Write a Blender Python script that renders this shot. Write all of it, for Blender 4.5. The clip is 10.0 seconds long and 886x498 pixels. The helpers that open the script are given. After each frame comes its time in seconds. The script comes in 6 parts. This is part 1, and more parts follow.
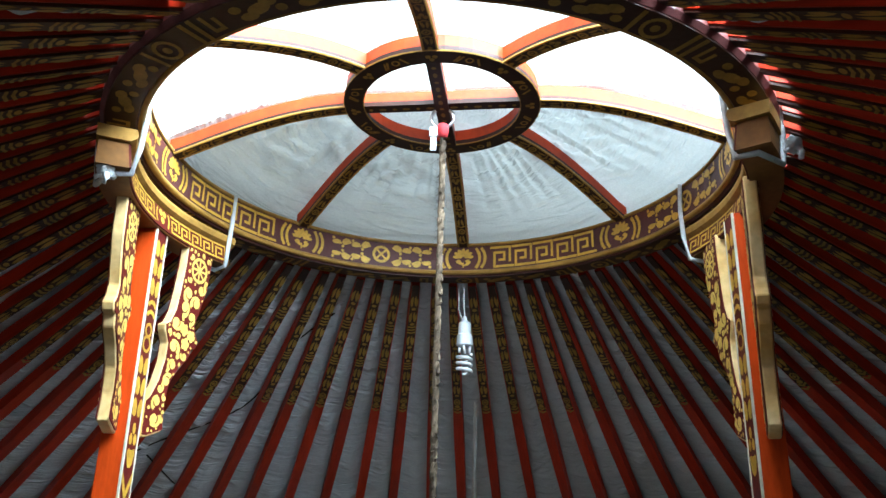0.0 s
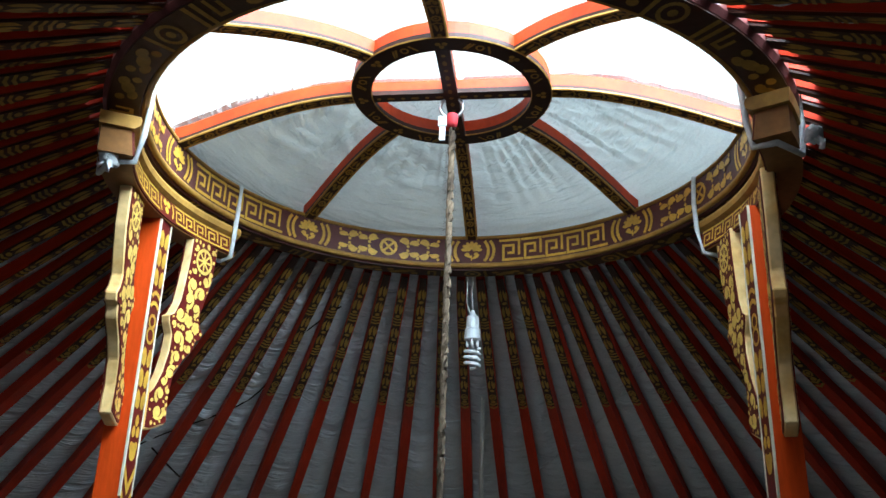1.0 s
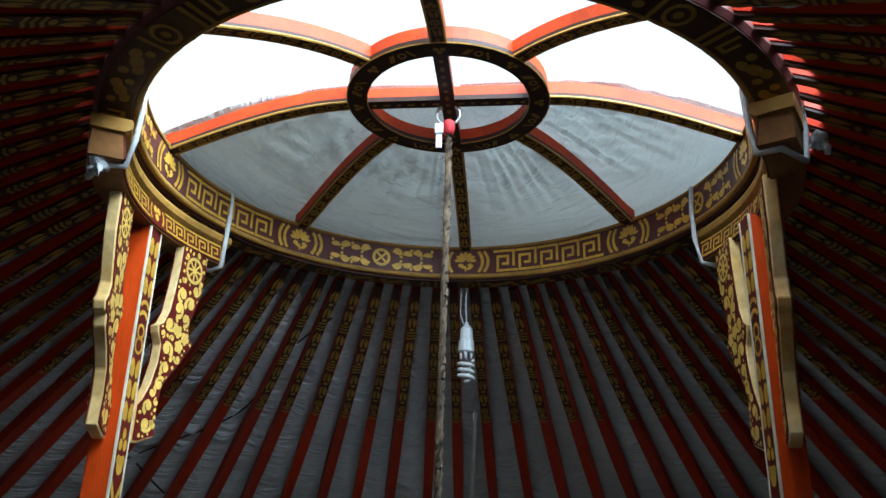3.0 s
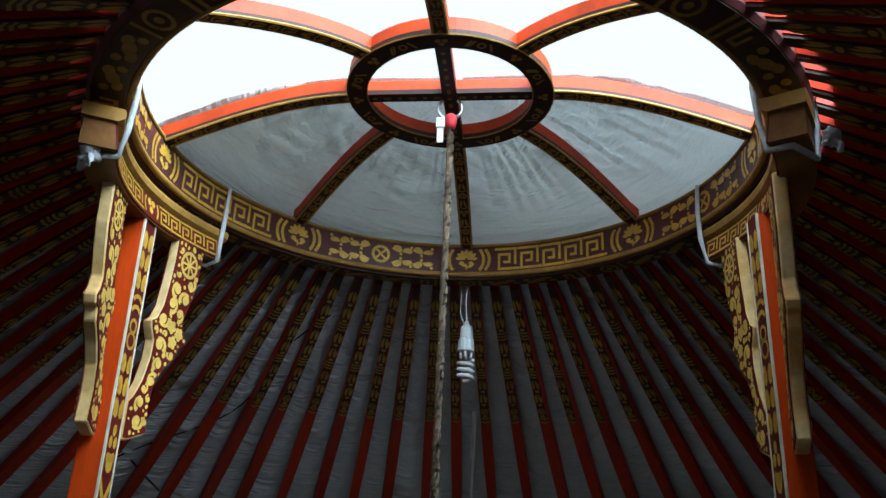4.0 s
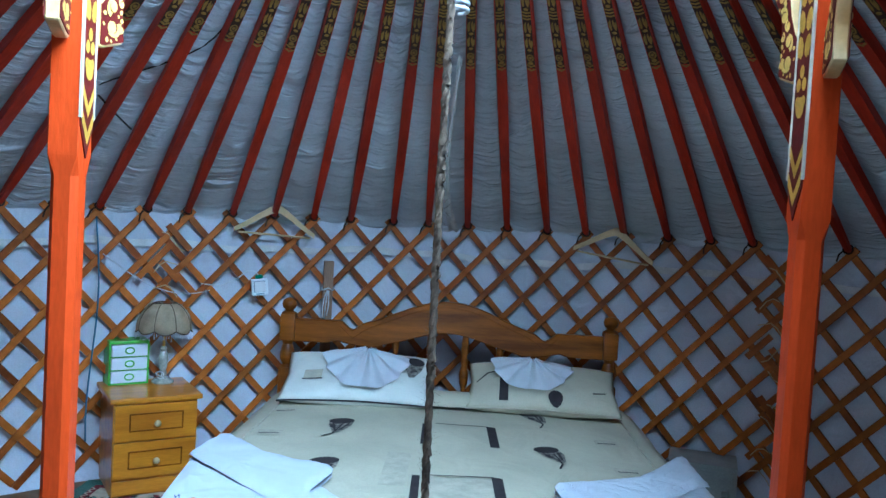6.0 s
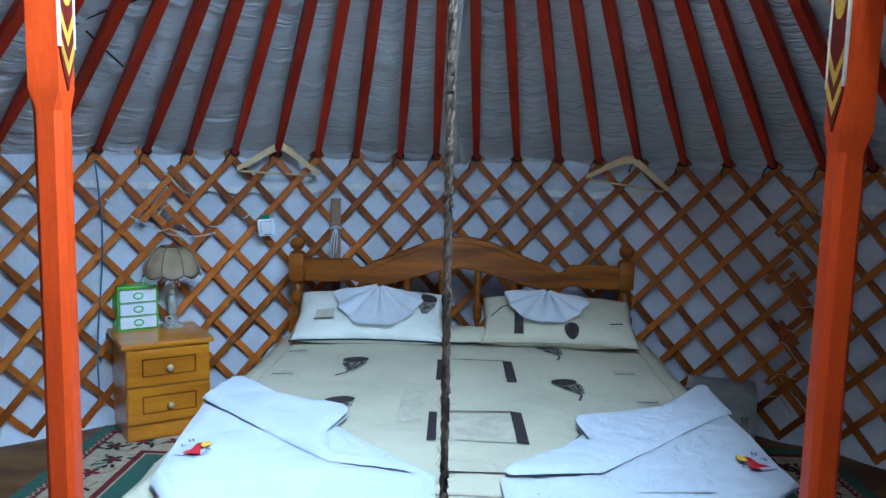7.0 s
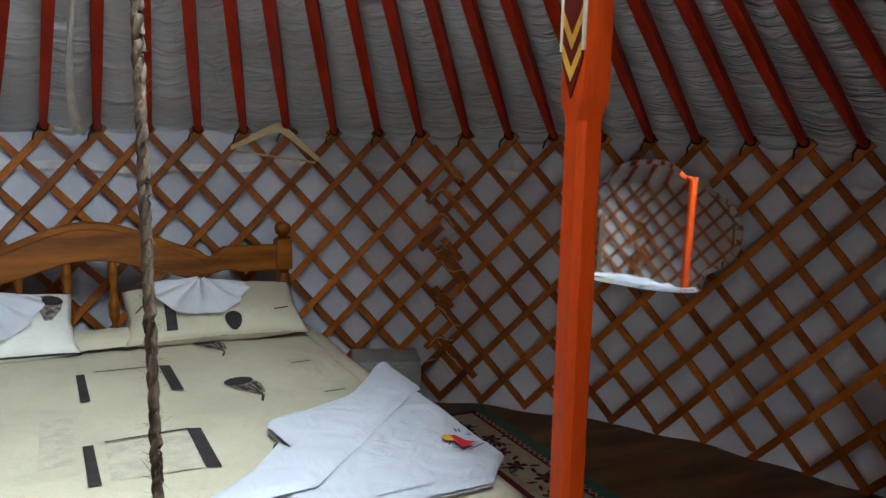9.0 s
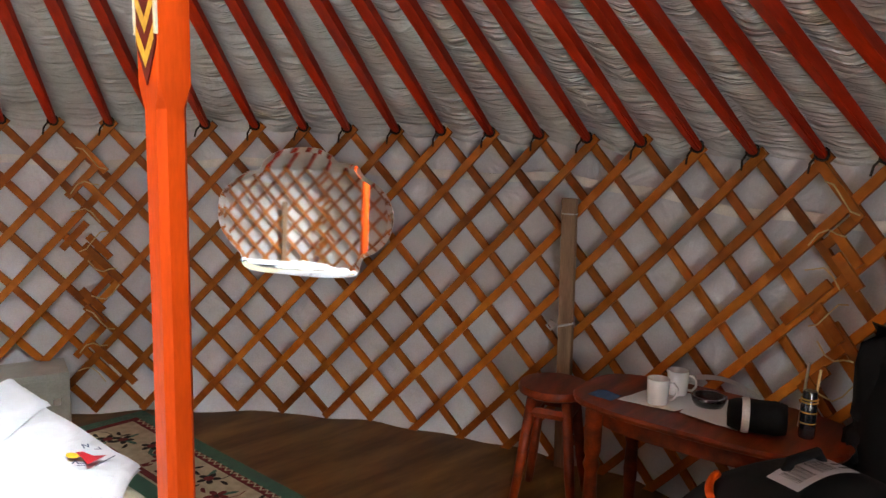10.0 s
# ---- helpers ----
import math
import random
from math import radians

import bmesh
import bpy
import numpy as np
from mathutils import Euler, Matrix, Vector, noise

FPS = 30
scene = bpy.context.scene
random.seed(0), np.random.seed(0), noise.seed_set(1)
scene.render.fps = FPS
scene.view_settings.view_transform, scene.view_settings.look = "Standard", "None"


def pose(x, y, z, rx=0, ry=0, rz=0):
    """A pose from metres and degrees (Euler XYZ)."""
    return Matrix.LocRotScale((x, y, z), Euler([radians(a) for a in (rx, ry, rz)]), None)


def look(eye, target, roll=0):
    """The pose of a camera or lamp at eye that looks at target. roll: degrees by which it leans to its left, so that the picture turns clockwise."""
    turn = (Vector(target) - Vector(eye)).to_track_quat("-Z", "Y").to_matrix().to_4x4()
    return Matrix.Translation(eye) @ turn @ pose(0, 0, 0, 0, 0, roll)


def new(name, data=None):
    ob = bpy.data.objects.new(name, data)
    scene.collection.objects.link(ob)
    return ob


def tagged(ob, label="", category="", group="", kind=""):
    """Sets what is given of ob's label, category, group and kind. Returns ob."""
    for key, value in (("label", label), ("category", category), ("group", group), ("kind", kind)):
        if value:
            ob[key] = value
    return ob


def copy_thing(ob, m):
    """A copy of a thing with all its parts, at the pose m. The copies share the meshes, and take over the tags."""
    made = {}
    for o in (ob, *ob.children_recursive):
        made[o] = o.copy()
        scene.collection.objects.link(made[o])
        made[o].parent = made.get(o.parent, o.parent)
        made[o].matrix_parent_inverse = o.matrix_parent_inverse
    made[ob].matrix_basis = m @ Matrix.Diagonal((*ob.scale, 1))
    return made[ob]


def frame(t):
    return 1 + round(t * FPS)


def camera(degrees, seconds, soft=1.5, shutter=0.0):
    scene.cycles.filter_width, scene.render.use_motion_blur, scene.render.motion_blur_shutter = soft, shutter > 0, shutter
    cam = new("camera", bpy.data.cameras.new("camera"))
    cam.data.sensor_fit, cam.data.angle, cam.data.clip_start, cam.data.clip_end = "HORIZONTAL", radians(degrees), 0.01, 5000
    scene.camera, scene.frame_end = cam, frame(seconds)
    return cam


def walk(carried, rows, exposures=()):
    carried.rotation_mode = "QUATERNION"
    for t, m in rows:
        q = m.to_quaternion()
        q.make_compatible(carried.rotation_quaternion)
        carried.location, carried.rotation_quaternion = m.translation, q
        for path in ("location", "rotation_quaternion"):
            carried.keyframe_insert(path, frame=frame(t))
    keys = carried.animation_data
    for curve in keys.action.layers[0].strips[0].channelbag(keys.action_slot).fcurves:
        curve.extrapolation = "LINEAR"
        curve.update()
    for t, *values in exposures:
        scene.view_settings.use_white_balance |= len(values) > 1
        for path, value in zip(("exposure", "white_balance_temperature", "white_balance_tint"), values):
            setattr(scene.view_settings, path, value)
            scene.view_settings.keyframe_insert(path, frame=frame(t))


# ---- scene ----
cam = camera(58.5, 10.0)
PATH = [
    (0, (0.22, -1.906, 1.515), (0.008, -0.033, 2.183), 1.2),
    (0.5, (0.208, -1.881, 1.521), (0.002, -0.005, 2.181), 0.7),
    (1, (0.212, -1.868, 1.52), (-0.018, 0.008, 2.176), 1.7),
    (1.5, (0.196, -1.864, 1.523), (-0.021, 0.021, 2.154), 1.3),
    (2, (0.184, -1.846, 1.517), (-0.041, 0.042, 2.137), 0.8),
    (2.5, (0.178, -1.839, 1.508), (-0.018, 0.025, 2.205), 1.0),
    (4, (0.18, -1.789, 1.522), (-0.017, 0.077, 2.216), 2.2),
    (4.5, (0.139, -1.75, 1.514), (0.01, 0.178, 2.033), 1.3),
    (5, (0.107, -1.719, 1.482), (0.049, 0.26, 1.766), 1.5),
    (5.5, (0.084, -1.68, 1.436), (0.02, 0.318, 1.491), 2.3),
    (6, (0.052, -1.659, 1.405), (0.0, 0.339, 1.318), 3.3),
    (7.5, (0.039, -1.485, 1.379), (-0.03, 0.496, 1.111), 0.6),
    (8, (0.023, -1.404, 1.382), (0.015, 0.578, 1.117), 1.8),
    (8.5, (-0.083, -1.32, 1.376), (0.202, 0.637, 1.075), 0.6),
    (9, (-0.114, -1.219, 1.376), (0.759, 0.555, 1.075), 1.2),
    (9.5, (-0.026, -1.258, 1.374), (1.227, 0.267, 1.049), 2.9),
    (10, (0.056, -1.307, 1.384), (1.518, 0.021, 1.069), 1.5),
]
EXPOSURES = [(0.0, -0.45, 5750, -1), (1.0, -0.90, 5750, -1), (2.5, -1.25, 5750, -1), (3.8, -1.70, 5750, -1), (4.6, -1.72, 5450, -1),
             (5.0, -1.1, 4900, -2), (5.5, -0.15, 4450, -3), (6.2, 0.40, 4500, -3), (7.5, 0.25, 4850, 2), (8.2, 0.20, 4900, 2),
             (9.0, 0.48, 6200, 5), (9.5, 1.25, 6900, 10), (10.0, 2.0, 7100, 10)]
walk(cam, [(t, look(eye, target, roll)) for t, eye, target, roll in PATH], EXPOSURES)

# ---- light ----
world = bpy.data.worlds.new("sky")
scene.world = world
world.use_nodes = True
wn, wl = world.node_tree.nodes, world.node_tree.links
sky = wn.new("ShaderNodeTexSky")
sky.sky_type, sky.sun_disc = "NISHITA", False
sky.sun_elevation, sky.sun_rotation = radians(31), radians(101)
sky.dust_density = 3.0
wn["Background"].inputs["Strength"].default_value = 0.15
haze = wn.new("ShaderNodeMix")
haze.data_type = "RGBA"
haze.inputs[0].default_value = 0.75
haze.inputs[7].default_value = (31.0, 31.2, 31.6, 1)
wl.new(sky.outputs[0], haze.inputs[6])
wl.new(haze.outputs[2], wn["Background"].inputs["Color"])


def lamp(name, kind, m, energy, colour, **settings):
    data = bpy.data.lights.new(name, kind)
    data.energy, data.color = energy, colour
    for key, value in settings.items():
        if key == "angle":
            data.angle = value
        elif key == "size":
            data.shape, data.size = "DISK", value
        elif key == "rect":
            data.shape, data.size, data.size_y = "RECTANGLE", value[0], value[1]
    ob = new(name, data)
    ob.matrix_world = m
    return ob


lamp("sun", "SUN", look((10.0, -2.0, 6.2), (0, 0, 0)), 1.5, (1.0, 0.95, 0.87), angle=radians(10))
lamp("sky_light_crown", "AREA", look((1.06, -1.32, 3.70), (-0.60, 1.10, 0.9)), 1200, (0.80, 0.90, 1.0), size=2.8)
# added fill lamp behind the camera, brightens the right wall; no known source
lamp("sky_light_door", "AREA", look((-0.25, -2.70, 0.95), (0.9, 1.6, 1.75)), 8, (0.78, 0.88, 1.0), rect=(0.8, 1.1))

# ---- materials ----


def material(name, colour, rough=0.6, metal=0.0, var=0.25, scale=6.0, grain=60.0, stretch=(1, 1, 1), bump=0.15,
             fine=0.0, second=None, translucent=0.0, coat=0.0, rand=0.0, sheen=0.0, soft_bump=0.0):
    """A surface with stains at one scale, grain at a finer one, and relief."""
    m = bpy.data.materials.new(name)
    m.use_nodes = True
    n, l = m.node_tree.nodes, m.node_tree.links
    b = n["Principled BSDF"]
    co = n.new("ShaderNodeTexCoord")
    mp = n.new("ShaderNodeMapping")
    mp.inputs["Scale"].default_value = stretch
    l.new(co.outputs["Object"], mp.inputs[0])
    big = n.new("ShaderNodeTexNoise")
    big.inputs["Scale"].default_value, big.inputs["Detail"].default_value = scale, 5
    small = n.new("ShaderNodeTexNoise")
    small.inputs["Scale"].default_value, small.inputs["Detail"].default_value = grain, 4
    for t in (big, small):
        l.new(mp.outputs[0], t.inputs["Vector"])
    dark = tuple(c * (1 - var) for c in colour) if second is None else second
    ramp = n.new("ShaderNodeValToRGB")
    ramp.color_ramp.elements[0].position, ramp.color_ramp.elements[1].position = 0.34, 0.66
    ramp.color_ramp.elements[0].color = (*dark, 1)
    ramp.color_ramp.elements[1].color = (*colour, 1)
    l.new(big.outputs["Fac"], ramp.inputs[0])
    mix = n.new("ShaderNodeMix")
    mix.data_type, mix.blend_type = "RGBA", "MULTIPLY"
    mix.inputs[0].default_value = 1.0
    gr = n.new("ShaderNodeMapRange")
    gr.inputs["From Min"].default_value, gr.inputs["From Max"].default_value = 0.3, 0.7
    gr.inputs["To Min"].default_value, gr.inputs["To Max"].default_value = 1 - var * 0.7, 1.0
    l.new(small.outputs["Fac"], gr.inputs[0])
    l.new(ramp.outputs[0], mix.inputs[6])
    l.new(gr.outputs[0], mix.inputs[7])
    out = mix.outputs[2]
    if rand:
        info = n.new("ShaderNodeObjectInfo")
        rr = n.new("ShaderNodeMapRange")
        rr.inputs["To Min"].default_value, rr.inputs["To Max"].default_value = 1 - rand, 1.0
        l.new(info.outputs["Random"], rr.inputs[0])
        m2 = n.new("ShaderNodeMix")
        m2.data_type, m2.blend_type = "RGBA", "MULTIPLY"
        m2.inputs[0].default_value = 1.0
        l.new(out, m2.inputs[6])
        l.new(rr.outputs[0], m2.inputs[7])
        out = m2.outputs[2]
    l.new(out, b.inputs["Base Color"])
    b.inputs["Roughness"].default_value, b.inputs["Metallic"].default_value = rough, metal
    b.inputs["Coat Weight"].default_value, b.inputs["Coat Roughness"].default_value = coat, 0.18
    b.inputs["Sheen Weight"].default_value = sheen
    b.inputs["Specular IOR Level"].default_value = 0.5 if coat >= 0.3 or metal or rough < 0.4 else 0.22
    if bump:
        bp = n.new("ShaderNodeBump")
        bp.inputs["Strength"].default_value, bp.inputs["Distance"].default_value = bump, 0.004
        l.new(small.outputs["Fac"], bp.inputs["Height"])
        if soft_bump:
            wr = n.new("ShaderNodeTexNoise")
            wr.inputs["Scale"].default_value, wr.inputs["Detail"].default_value = fine or 9.0, 3
            wr.inputs["Distortion"].default_value = 0.8
            l.new(mp.outputs[0], wr.inputs["Vector"])
            b2 = n.new("ShaderNodeBump")
            b2.inputs["Strength"].default_value, b2.inputs["Distance"].default_value = soft_bump, 0.03
            l.new(wr.outputs["Fac"], b2.inputs["Height"])
            l.new(bp.outputs[0], b2.inputs["Normal"])
            bp = b2
        l.new(bp.outputs[0], b.inputs["Normal"])
    if translucent:
        tr = n.new("ShaderNodeBsdfTranslucent")
        l.new(out, tr.inputs["Color"])
        ms = n.new("ShaderNodeMixShader")
        ms.inputs[0].default_value = translucent
        l.new(b.outputs[0], ms.inputs[1])
        l.new(tr.outputs[0], ms.inputs[2])
        l.new(ms.outputs[0], n["Material Output"].inputs["Surface"])
    return m


ORANGE = material("orange_paint", (0.68, 0.068, 0.004), 0.5, var=0.22, scale=5, grain=45, stretch=(3, 3, 0.6), bump=0.2, coat=0.04)
RED = material("red_paint", (0.62, 0.036, 0.007), 0.5, var=0.35, scale=6, grain=40, stretch=(0.5, 3, 3), coat=0.03, rand=0.3)
MAROON = material("maroon_paint", (0.13, 0.012, 0.009), 0.5, var=0.3, scale=14, grain=80)
BROWN = material("brown_paint", (0.050, 0.016, 0.009), 0.5, var=0.3, scale=12, grain=80, rand=0.25)
PLUM = material("plum_paint", (0.115, 0.038, 0.036), 0.42, var=0.25, scale=12, grain=90, coat=0.15)
CROWNRED = material("crown_red_paint", (0.52, 0.050, 0.005), 0.5, var=0.3, scale=7, grain=50, bump=0.2)
GOLD = material("gold_paint", (0.80, 0.46, 0.055), 0.42, metal=0.15, var=0.3, scale=18, grain=120, coat=0.1)
GOLD_EDGE = material("gold_edge_paint", (0.46, 0.25, 0.055), 0.5, var=0.35, scale=9, grain=60)
# wing gold and wing edges, paled in colour for the strong light there
LITGOLD = material("pale_gold_paint", (0.86, 0.57, 0.13), 0.4, var=0.25, scale=14, grain=110, coat=0.1)
LITCREAM = material("worn_cream_paint", (0.84, 0.64, 0.32), 0.45, var=0.3, scale=9, grain=55, second=(0.62, 0.36, 0.10), coat=0.1)
GOLD_DULL = material("dull_gold_paint", (0.46, 0.26, 0.045), 0.5, var=0.35, scale=18, grain=90, rand=0.3)
CREAM = material("cream_edge_paint", (0.82, 0.72, 0.54), 0.55, var=0.3, scale=10, grain=60)
LATTICE = material("lattice_wood", (0.58, 0.185, 0.020), 0.5, var=0.35, scale=4, grain=30, stretch=(1, 1, 1), second=(0.30, 0.076, 0.009), bump=0.25, rand=0.5)
PINE = material("varnished_pine", (0.66, 0.265, 0.010), 0.3, var=0.3, scale=2.2, grain=26, stretch=(1, 6, 9), second=(0.44, 0.15, 0.006), coat=0.25, bump=0.08)
HEADWOOD = material("dark_varnished_pine", (0.29, 0.092, 0.004), 0.42, var=0.3, scale=2.2, grain=26, stretch=(1, 6, 9), second=(0.12, 0.034, 0.002), coat=0.12, bump=0.08)
TABLEWOOD = material("red_brown_wood", (0.26, 0.034, 0.005), 0.42, var=0.35, scale=3, grain=26, stretch=(1, 6, 6), second=(0.09, 0.016, 0.005), coat=0.1, bump=0.1)
OLDWOOD = material("weathered_board", (0.34, 0.22, 0.14), 0.75, var=0.4, scale=4, grain=40, stretch=(6, 6, 0.6), bump=0.4)
BAREWOOD = material("pale_hanger_wood", (0.66, 0.50, 0.26), 0.45, var=0.2, scale=8, grain=50)
ROOFCLOTH = material("roof_canvas", (0.66, 0.68, 0.71), 0.45, var=0.22, scale=1.6, grain=160, second=(0.52, 0.54, 0.57), bump=0.15, soft_bump=0.6, fine=7.0)


def crosswise_creases(m, radial, around, height):
    """Creases that run round the tent, across the pull of the cloth."""
    n, l = m.node_tree.nodes, m.node_tree.links
    b = n["Principled BSDF"]
    before = b.inputs["Normal"].links[0].from_socket
    co = n.new("ShaderNodeTexCoord")
    sep = n.new("ShaderNodeSeparateXYZ")
    l.new(co.outputs["Object"], sep.inputs[0])
    flat = n.new("ShaderNodeCombineXYZ")
    l.new(sep.outputs[0], flat.inputs[0])
    l.new(sep.outputs[1], flat.inputs[1])
    length = n.new("ShaderNodeVectorMath")
    length.operation = "LENGTH"
    l.new(flat.outputs[0], length.inputs[0])
    turn = n.new("ShaderNodeMath")
    turn.operation = "ARCTAN2"
    l.new(sep.outputs[1], turn.inputs[0])
    l.new(sep.outputs[0], turn.inputs[1])
    both = n.new("ShaderNodeCombineXYZ")
    for source, factor, k in ((length.outputs["Value"], radial, 0), (turn.outputs[0], around, 1)):
        times = n.new("ShaderNodeMath")
        times.operation = "MULTIPLY"
        times.inputs[1].default_value = factor
        l.new(source, times.inputs[0])
        l.new(times.outputs[0], both.inputs[k])
    tex = n.new("ShaderNodeTexNoise")
    tex.inputs["Scale"].default_value, tex.inputs["Detail"].default_value = 1.0, 3
    tex.inputs["Distortion"].default_value = 0.5
    l.new(both.outputs[0], tex.inputs["Vector"])
    ridge = n.new("ShaderNodeValToRGB")
    ridge.color_ramp.elements[0].position, ridge.color_ramp.elements[1].position = 0.38, 0.66
    peak = ridge.color_ramp.elements.new(0.52)
    ridge.color_ramp.elements[0].color = (0.1, 0.1, 0.1, 1)
    peak.color = (1, 1, 1, 1)
    ridge.color_ramp.elements[2].color = (0.3, 0.3, 0.3, 1)
    l.new(tex.outputs["Fac"], ridge.inputs[0])
    bump = n.new("ShaderNodeBump")
    bump.inputs["Strength"].default_value, bump.inputs["Distance"].default_value = 0.7, height
    l.new(ridge.outputs[0], bump.inputs["Height"])
    l.new(before, bump.inputs["Normal"])
    l.new(bump.outputs[0], b.inputs["Normal"])


crosswise_creases(ROOFCLOTH, 28.0, 6.0, 0.015)
WALLCLOTH = material("wall_canvas", (0.66, 0.68, 0.74), 0.8, var=0.18, scale=2.0, grain=160, second=(0.52, 0.54, 0.60), bump=0.15, soft_bump=0.85, fine=4.0)
CROWNCLOTH = material("crown_canvas", (0.78, 0.82, 0.80), 0.6, var=0.14, scale=3, grain=160, bump=0.1, soft_bump=0.25, fine=8.0, translucent=0.085)
crosswise_creases(CROWNCLOTH, 20.0, 2.0, 0.016)
OCHRE = material("ochre_brown_paint", (0.28, 0.125, 0.035), 0.5, var=0.35, scale=9, grain=60)
STRAP = material("cotton_strap", (0.78, 0.77, 0.74), 0.85, var=0.25, scale=12, grain=200)
LINO = material("wood_pattern_lino", (0.22, 0.115, 0.038), 0.5, var=0.3, scale=2.6, grain=14, stretch=(0.7, 3, 1), second=(0.085, 0.038, 0.013), bump=0.03)
GREEN = material("green_carpet", (0.012, 0.11, 0.065), 0.95, var=0.35, scale=30, grain=300, bump=0.6, sheen=0.2)
RUGRED = material("red_carpet", (0.20, 0.028, 0.030), 0.95, var=0.35, scale=30, grain=300, bump=0.6)
RUGCREAM = material("cream_carpet", (0.55, 0.46, 0.32), 0.95, var=0.25, scale=30, grain=300, bump=0.6)
RUGBLACK = material("dark_carpet", (0.030, 0.022, 0.020), 0.95, var=0.35, scale=30, grain=300, bump=0.6)
DUVET = material("beige_bedspread", (0.55, 0.505, 0.36), 0.75, var=0.16, scale=2.4, grain=180, second=(0.46, 0.42, 0.30), bump=0.12, soft_bump=0.75, fine=4.0)
PILLOWCLOTH = material("cream_pillowcase", (0.70, 0.69, 0.60), 0.75, var=0.12, scale=5, grain=180, soft_bump=0.3, fine=9.0)
INK = material("charcoal_print", (0.045, 0.036, 0.036), 0.8, var=0.35, scale=25, grain=150)
INKGREY = material("grey_print", (0.40, 0.36, 0.29), 0.8, var=0.5, scale=45, grain=150, second=(0.05, 0.04, 0.04))
INKTAN = material("tan_print", (0.53, 0.48, 0.355), 0.8, var=0.2, scale=25, grain=150)
# white terry twice: the fan towels' stronger light is put into their colour
TERRY_LIT = material("bright_white_terry", (0.88, 0.90, 0.93), 0.95, var=0.06, scale=8, grain=300, bump=0.6, sheen=0.1)
TOWEL = material("white_terry", (0.60, 0.62, 0.67), 0.95, var=0.08, scale=8, grain=300, bump=1.0, sheen=0.1, soft_bump=0.7, fine=7.0)
THREADRED = material("red_thread", (0.50, 0.02, 0.03), 0.7, var=0.2)
THREADYELLOW = material("yellow_thread", (0.85, 0.50, 0.04), 0.7, var=0.2)
THREADBLUE = material("blue_thread", (0.06, 0.08, 0.16), 0.7, var=0.2)
ROPE = material("hair_rope", (0.19, 0.135, 0.088), 0.95, var=0.6, second=(0.055, 0.038, 0.026), scale=26, grain=150, bump=1.0, stretch=(1, 1, 0.6))
CORD = material("white_cord", (0.66, 0.68, 0.70), 0.85, var=0.2, scale=40, grain=250, bump=0.5)
STEEL = material("steel", (0.62, 0.62, 0.62), 0.3, metal=1.0, var=0.1)
PLASTIC = material("white_plastic", (0.78, 0.82, 0.85), 0.35, var=0.05, scale=10)
GLOSSWHITE = material("white_glaze", (0.78, 0.78, 0.79), 0.2, var=0.05, scale=10, coat=0.5)
LIME = material("lime_plastic", (0.16, 0.50, 0.05), 0.35, var=0.1, scale=10)
SHADE = material("cream_lampshade", (0.74, 0.62, 0.42), 0.8, var=0.2, scale=20, grain=160, translucent=0.25)
SHADETRIM = material("dark_shade_trim", (0.16, 0.11, 0.07), 0.8, var=0.3, scale=30)
ONYX = material("pale_onyx", (0.52, 0.53, 0.45), 0.2, var=0.45, scale=22, grain=60, coat=0.4)
BLACKCLOTH = material("black_nylon", (0.006, 0.006, 0.0065), 0.9, var=0.4, scale=20, grain=260, bump=0.4)
OLIVE = material("olive_nylon", (0.040, 0.040, 0.028), 0.8, var=0.3, scale=20, grain=260, bump=0.4)
DARKGLASS = material("dark_glass", (0.020, 0.022, 0.026), 0.12, var=0.2, coat=0.5)
PAPER = material("white_paper", (0.70, 0.70, 0.72), 0.85, var=0.08, scale=10)
GREYMETAL = material("grey_enamel", (0.40, 0.41, 0.37), 0.42, var=0.2, scale=8, grain=120, coat=0.1)
BLUECLOTH = material("blue_cloth", (0.05, 0.11, 0.22), 0.9, var=0.3, scale=20)
GREENTAPE = material("green_tape", (0.02, 0.22, 0.12), 0.5, var=0.2)
BLUEWIRE = material("blue_wire", (0.06, 0.16, 0.26), 0.5, var=0.2)
LEATHERSTRAP = material("dark_thong", (0.03, 0.022, 0.018), 0.85, var=0.3)
REDTAPE = material("red_cloth", (0.66, 0.05, 0.06), 0.75, var=0.2, scale=40)
DIRT = material("bare_earth", (0.20, 0.16, 0.10), 0.95, var=0.35, scale=0.8, grain=9)

MIRROR = bpy.data.materials.new("mirror_glass")
MIRROR.use_nodes = True
MIRROR.node_tree.nodes["Principled BSDF"].inputs["Base Color"].default_value = (0.92, 0.94, 0.93, 1)
MIRROR.node_tree.nodes["Principled BSDF"].inputs["Metallic"].default_value = 1.0
MIRROR.node_tree.nodes["Principled BSDF"].inputs["Roughness"].default_value = 0.03

# ---- shapes ----
PI = math.pi


def part(name, bm, mat, parent=None, label="", smooth=False):
    """One mesh object out of a bmesh, under a thing or a part."""
    me = bpy.data.meshes.new(name)
    bmesh.ops.recalc_face_normals(bm, faces=bm.faces)
    bm.to_mesh(me)
    bm.free()
    me.materials.append(mat)
    if smooth:
        for p in me.polygons:
            p.use_smooth = True
    ob = new(name, me)
    if parent is not None:
        ob.parent = parent
    if label:
        ob["label"] = label
    return ob


def smooth_by_angle(ob, degrees=40):
    me = ob.data
    me.polygons.foreach_set("use_smooth", [True] * len(me.polygons))
    me.set_sharp_from_angle(angle=radians(degrees))
    return ob


def share(name, ob, m, parent):
    """Another object on the same mesh."""
    o = new(name, ob.data)
    o.parent = parent
    o.matrix_basis = m
    return o


def thing(name, label, category, m=None, group="", kind=""):
    ob = new(name)
    if m is not None:
        ob.matrix_basis = m
    return tagged(ob, label, category, group, kind)


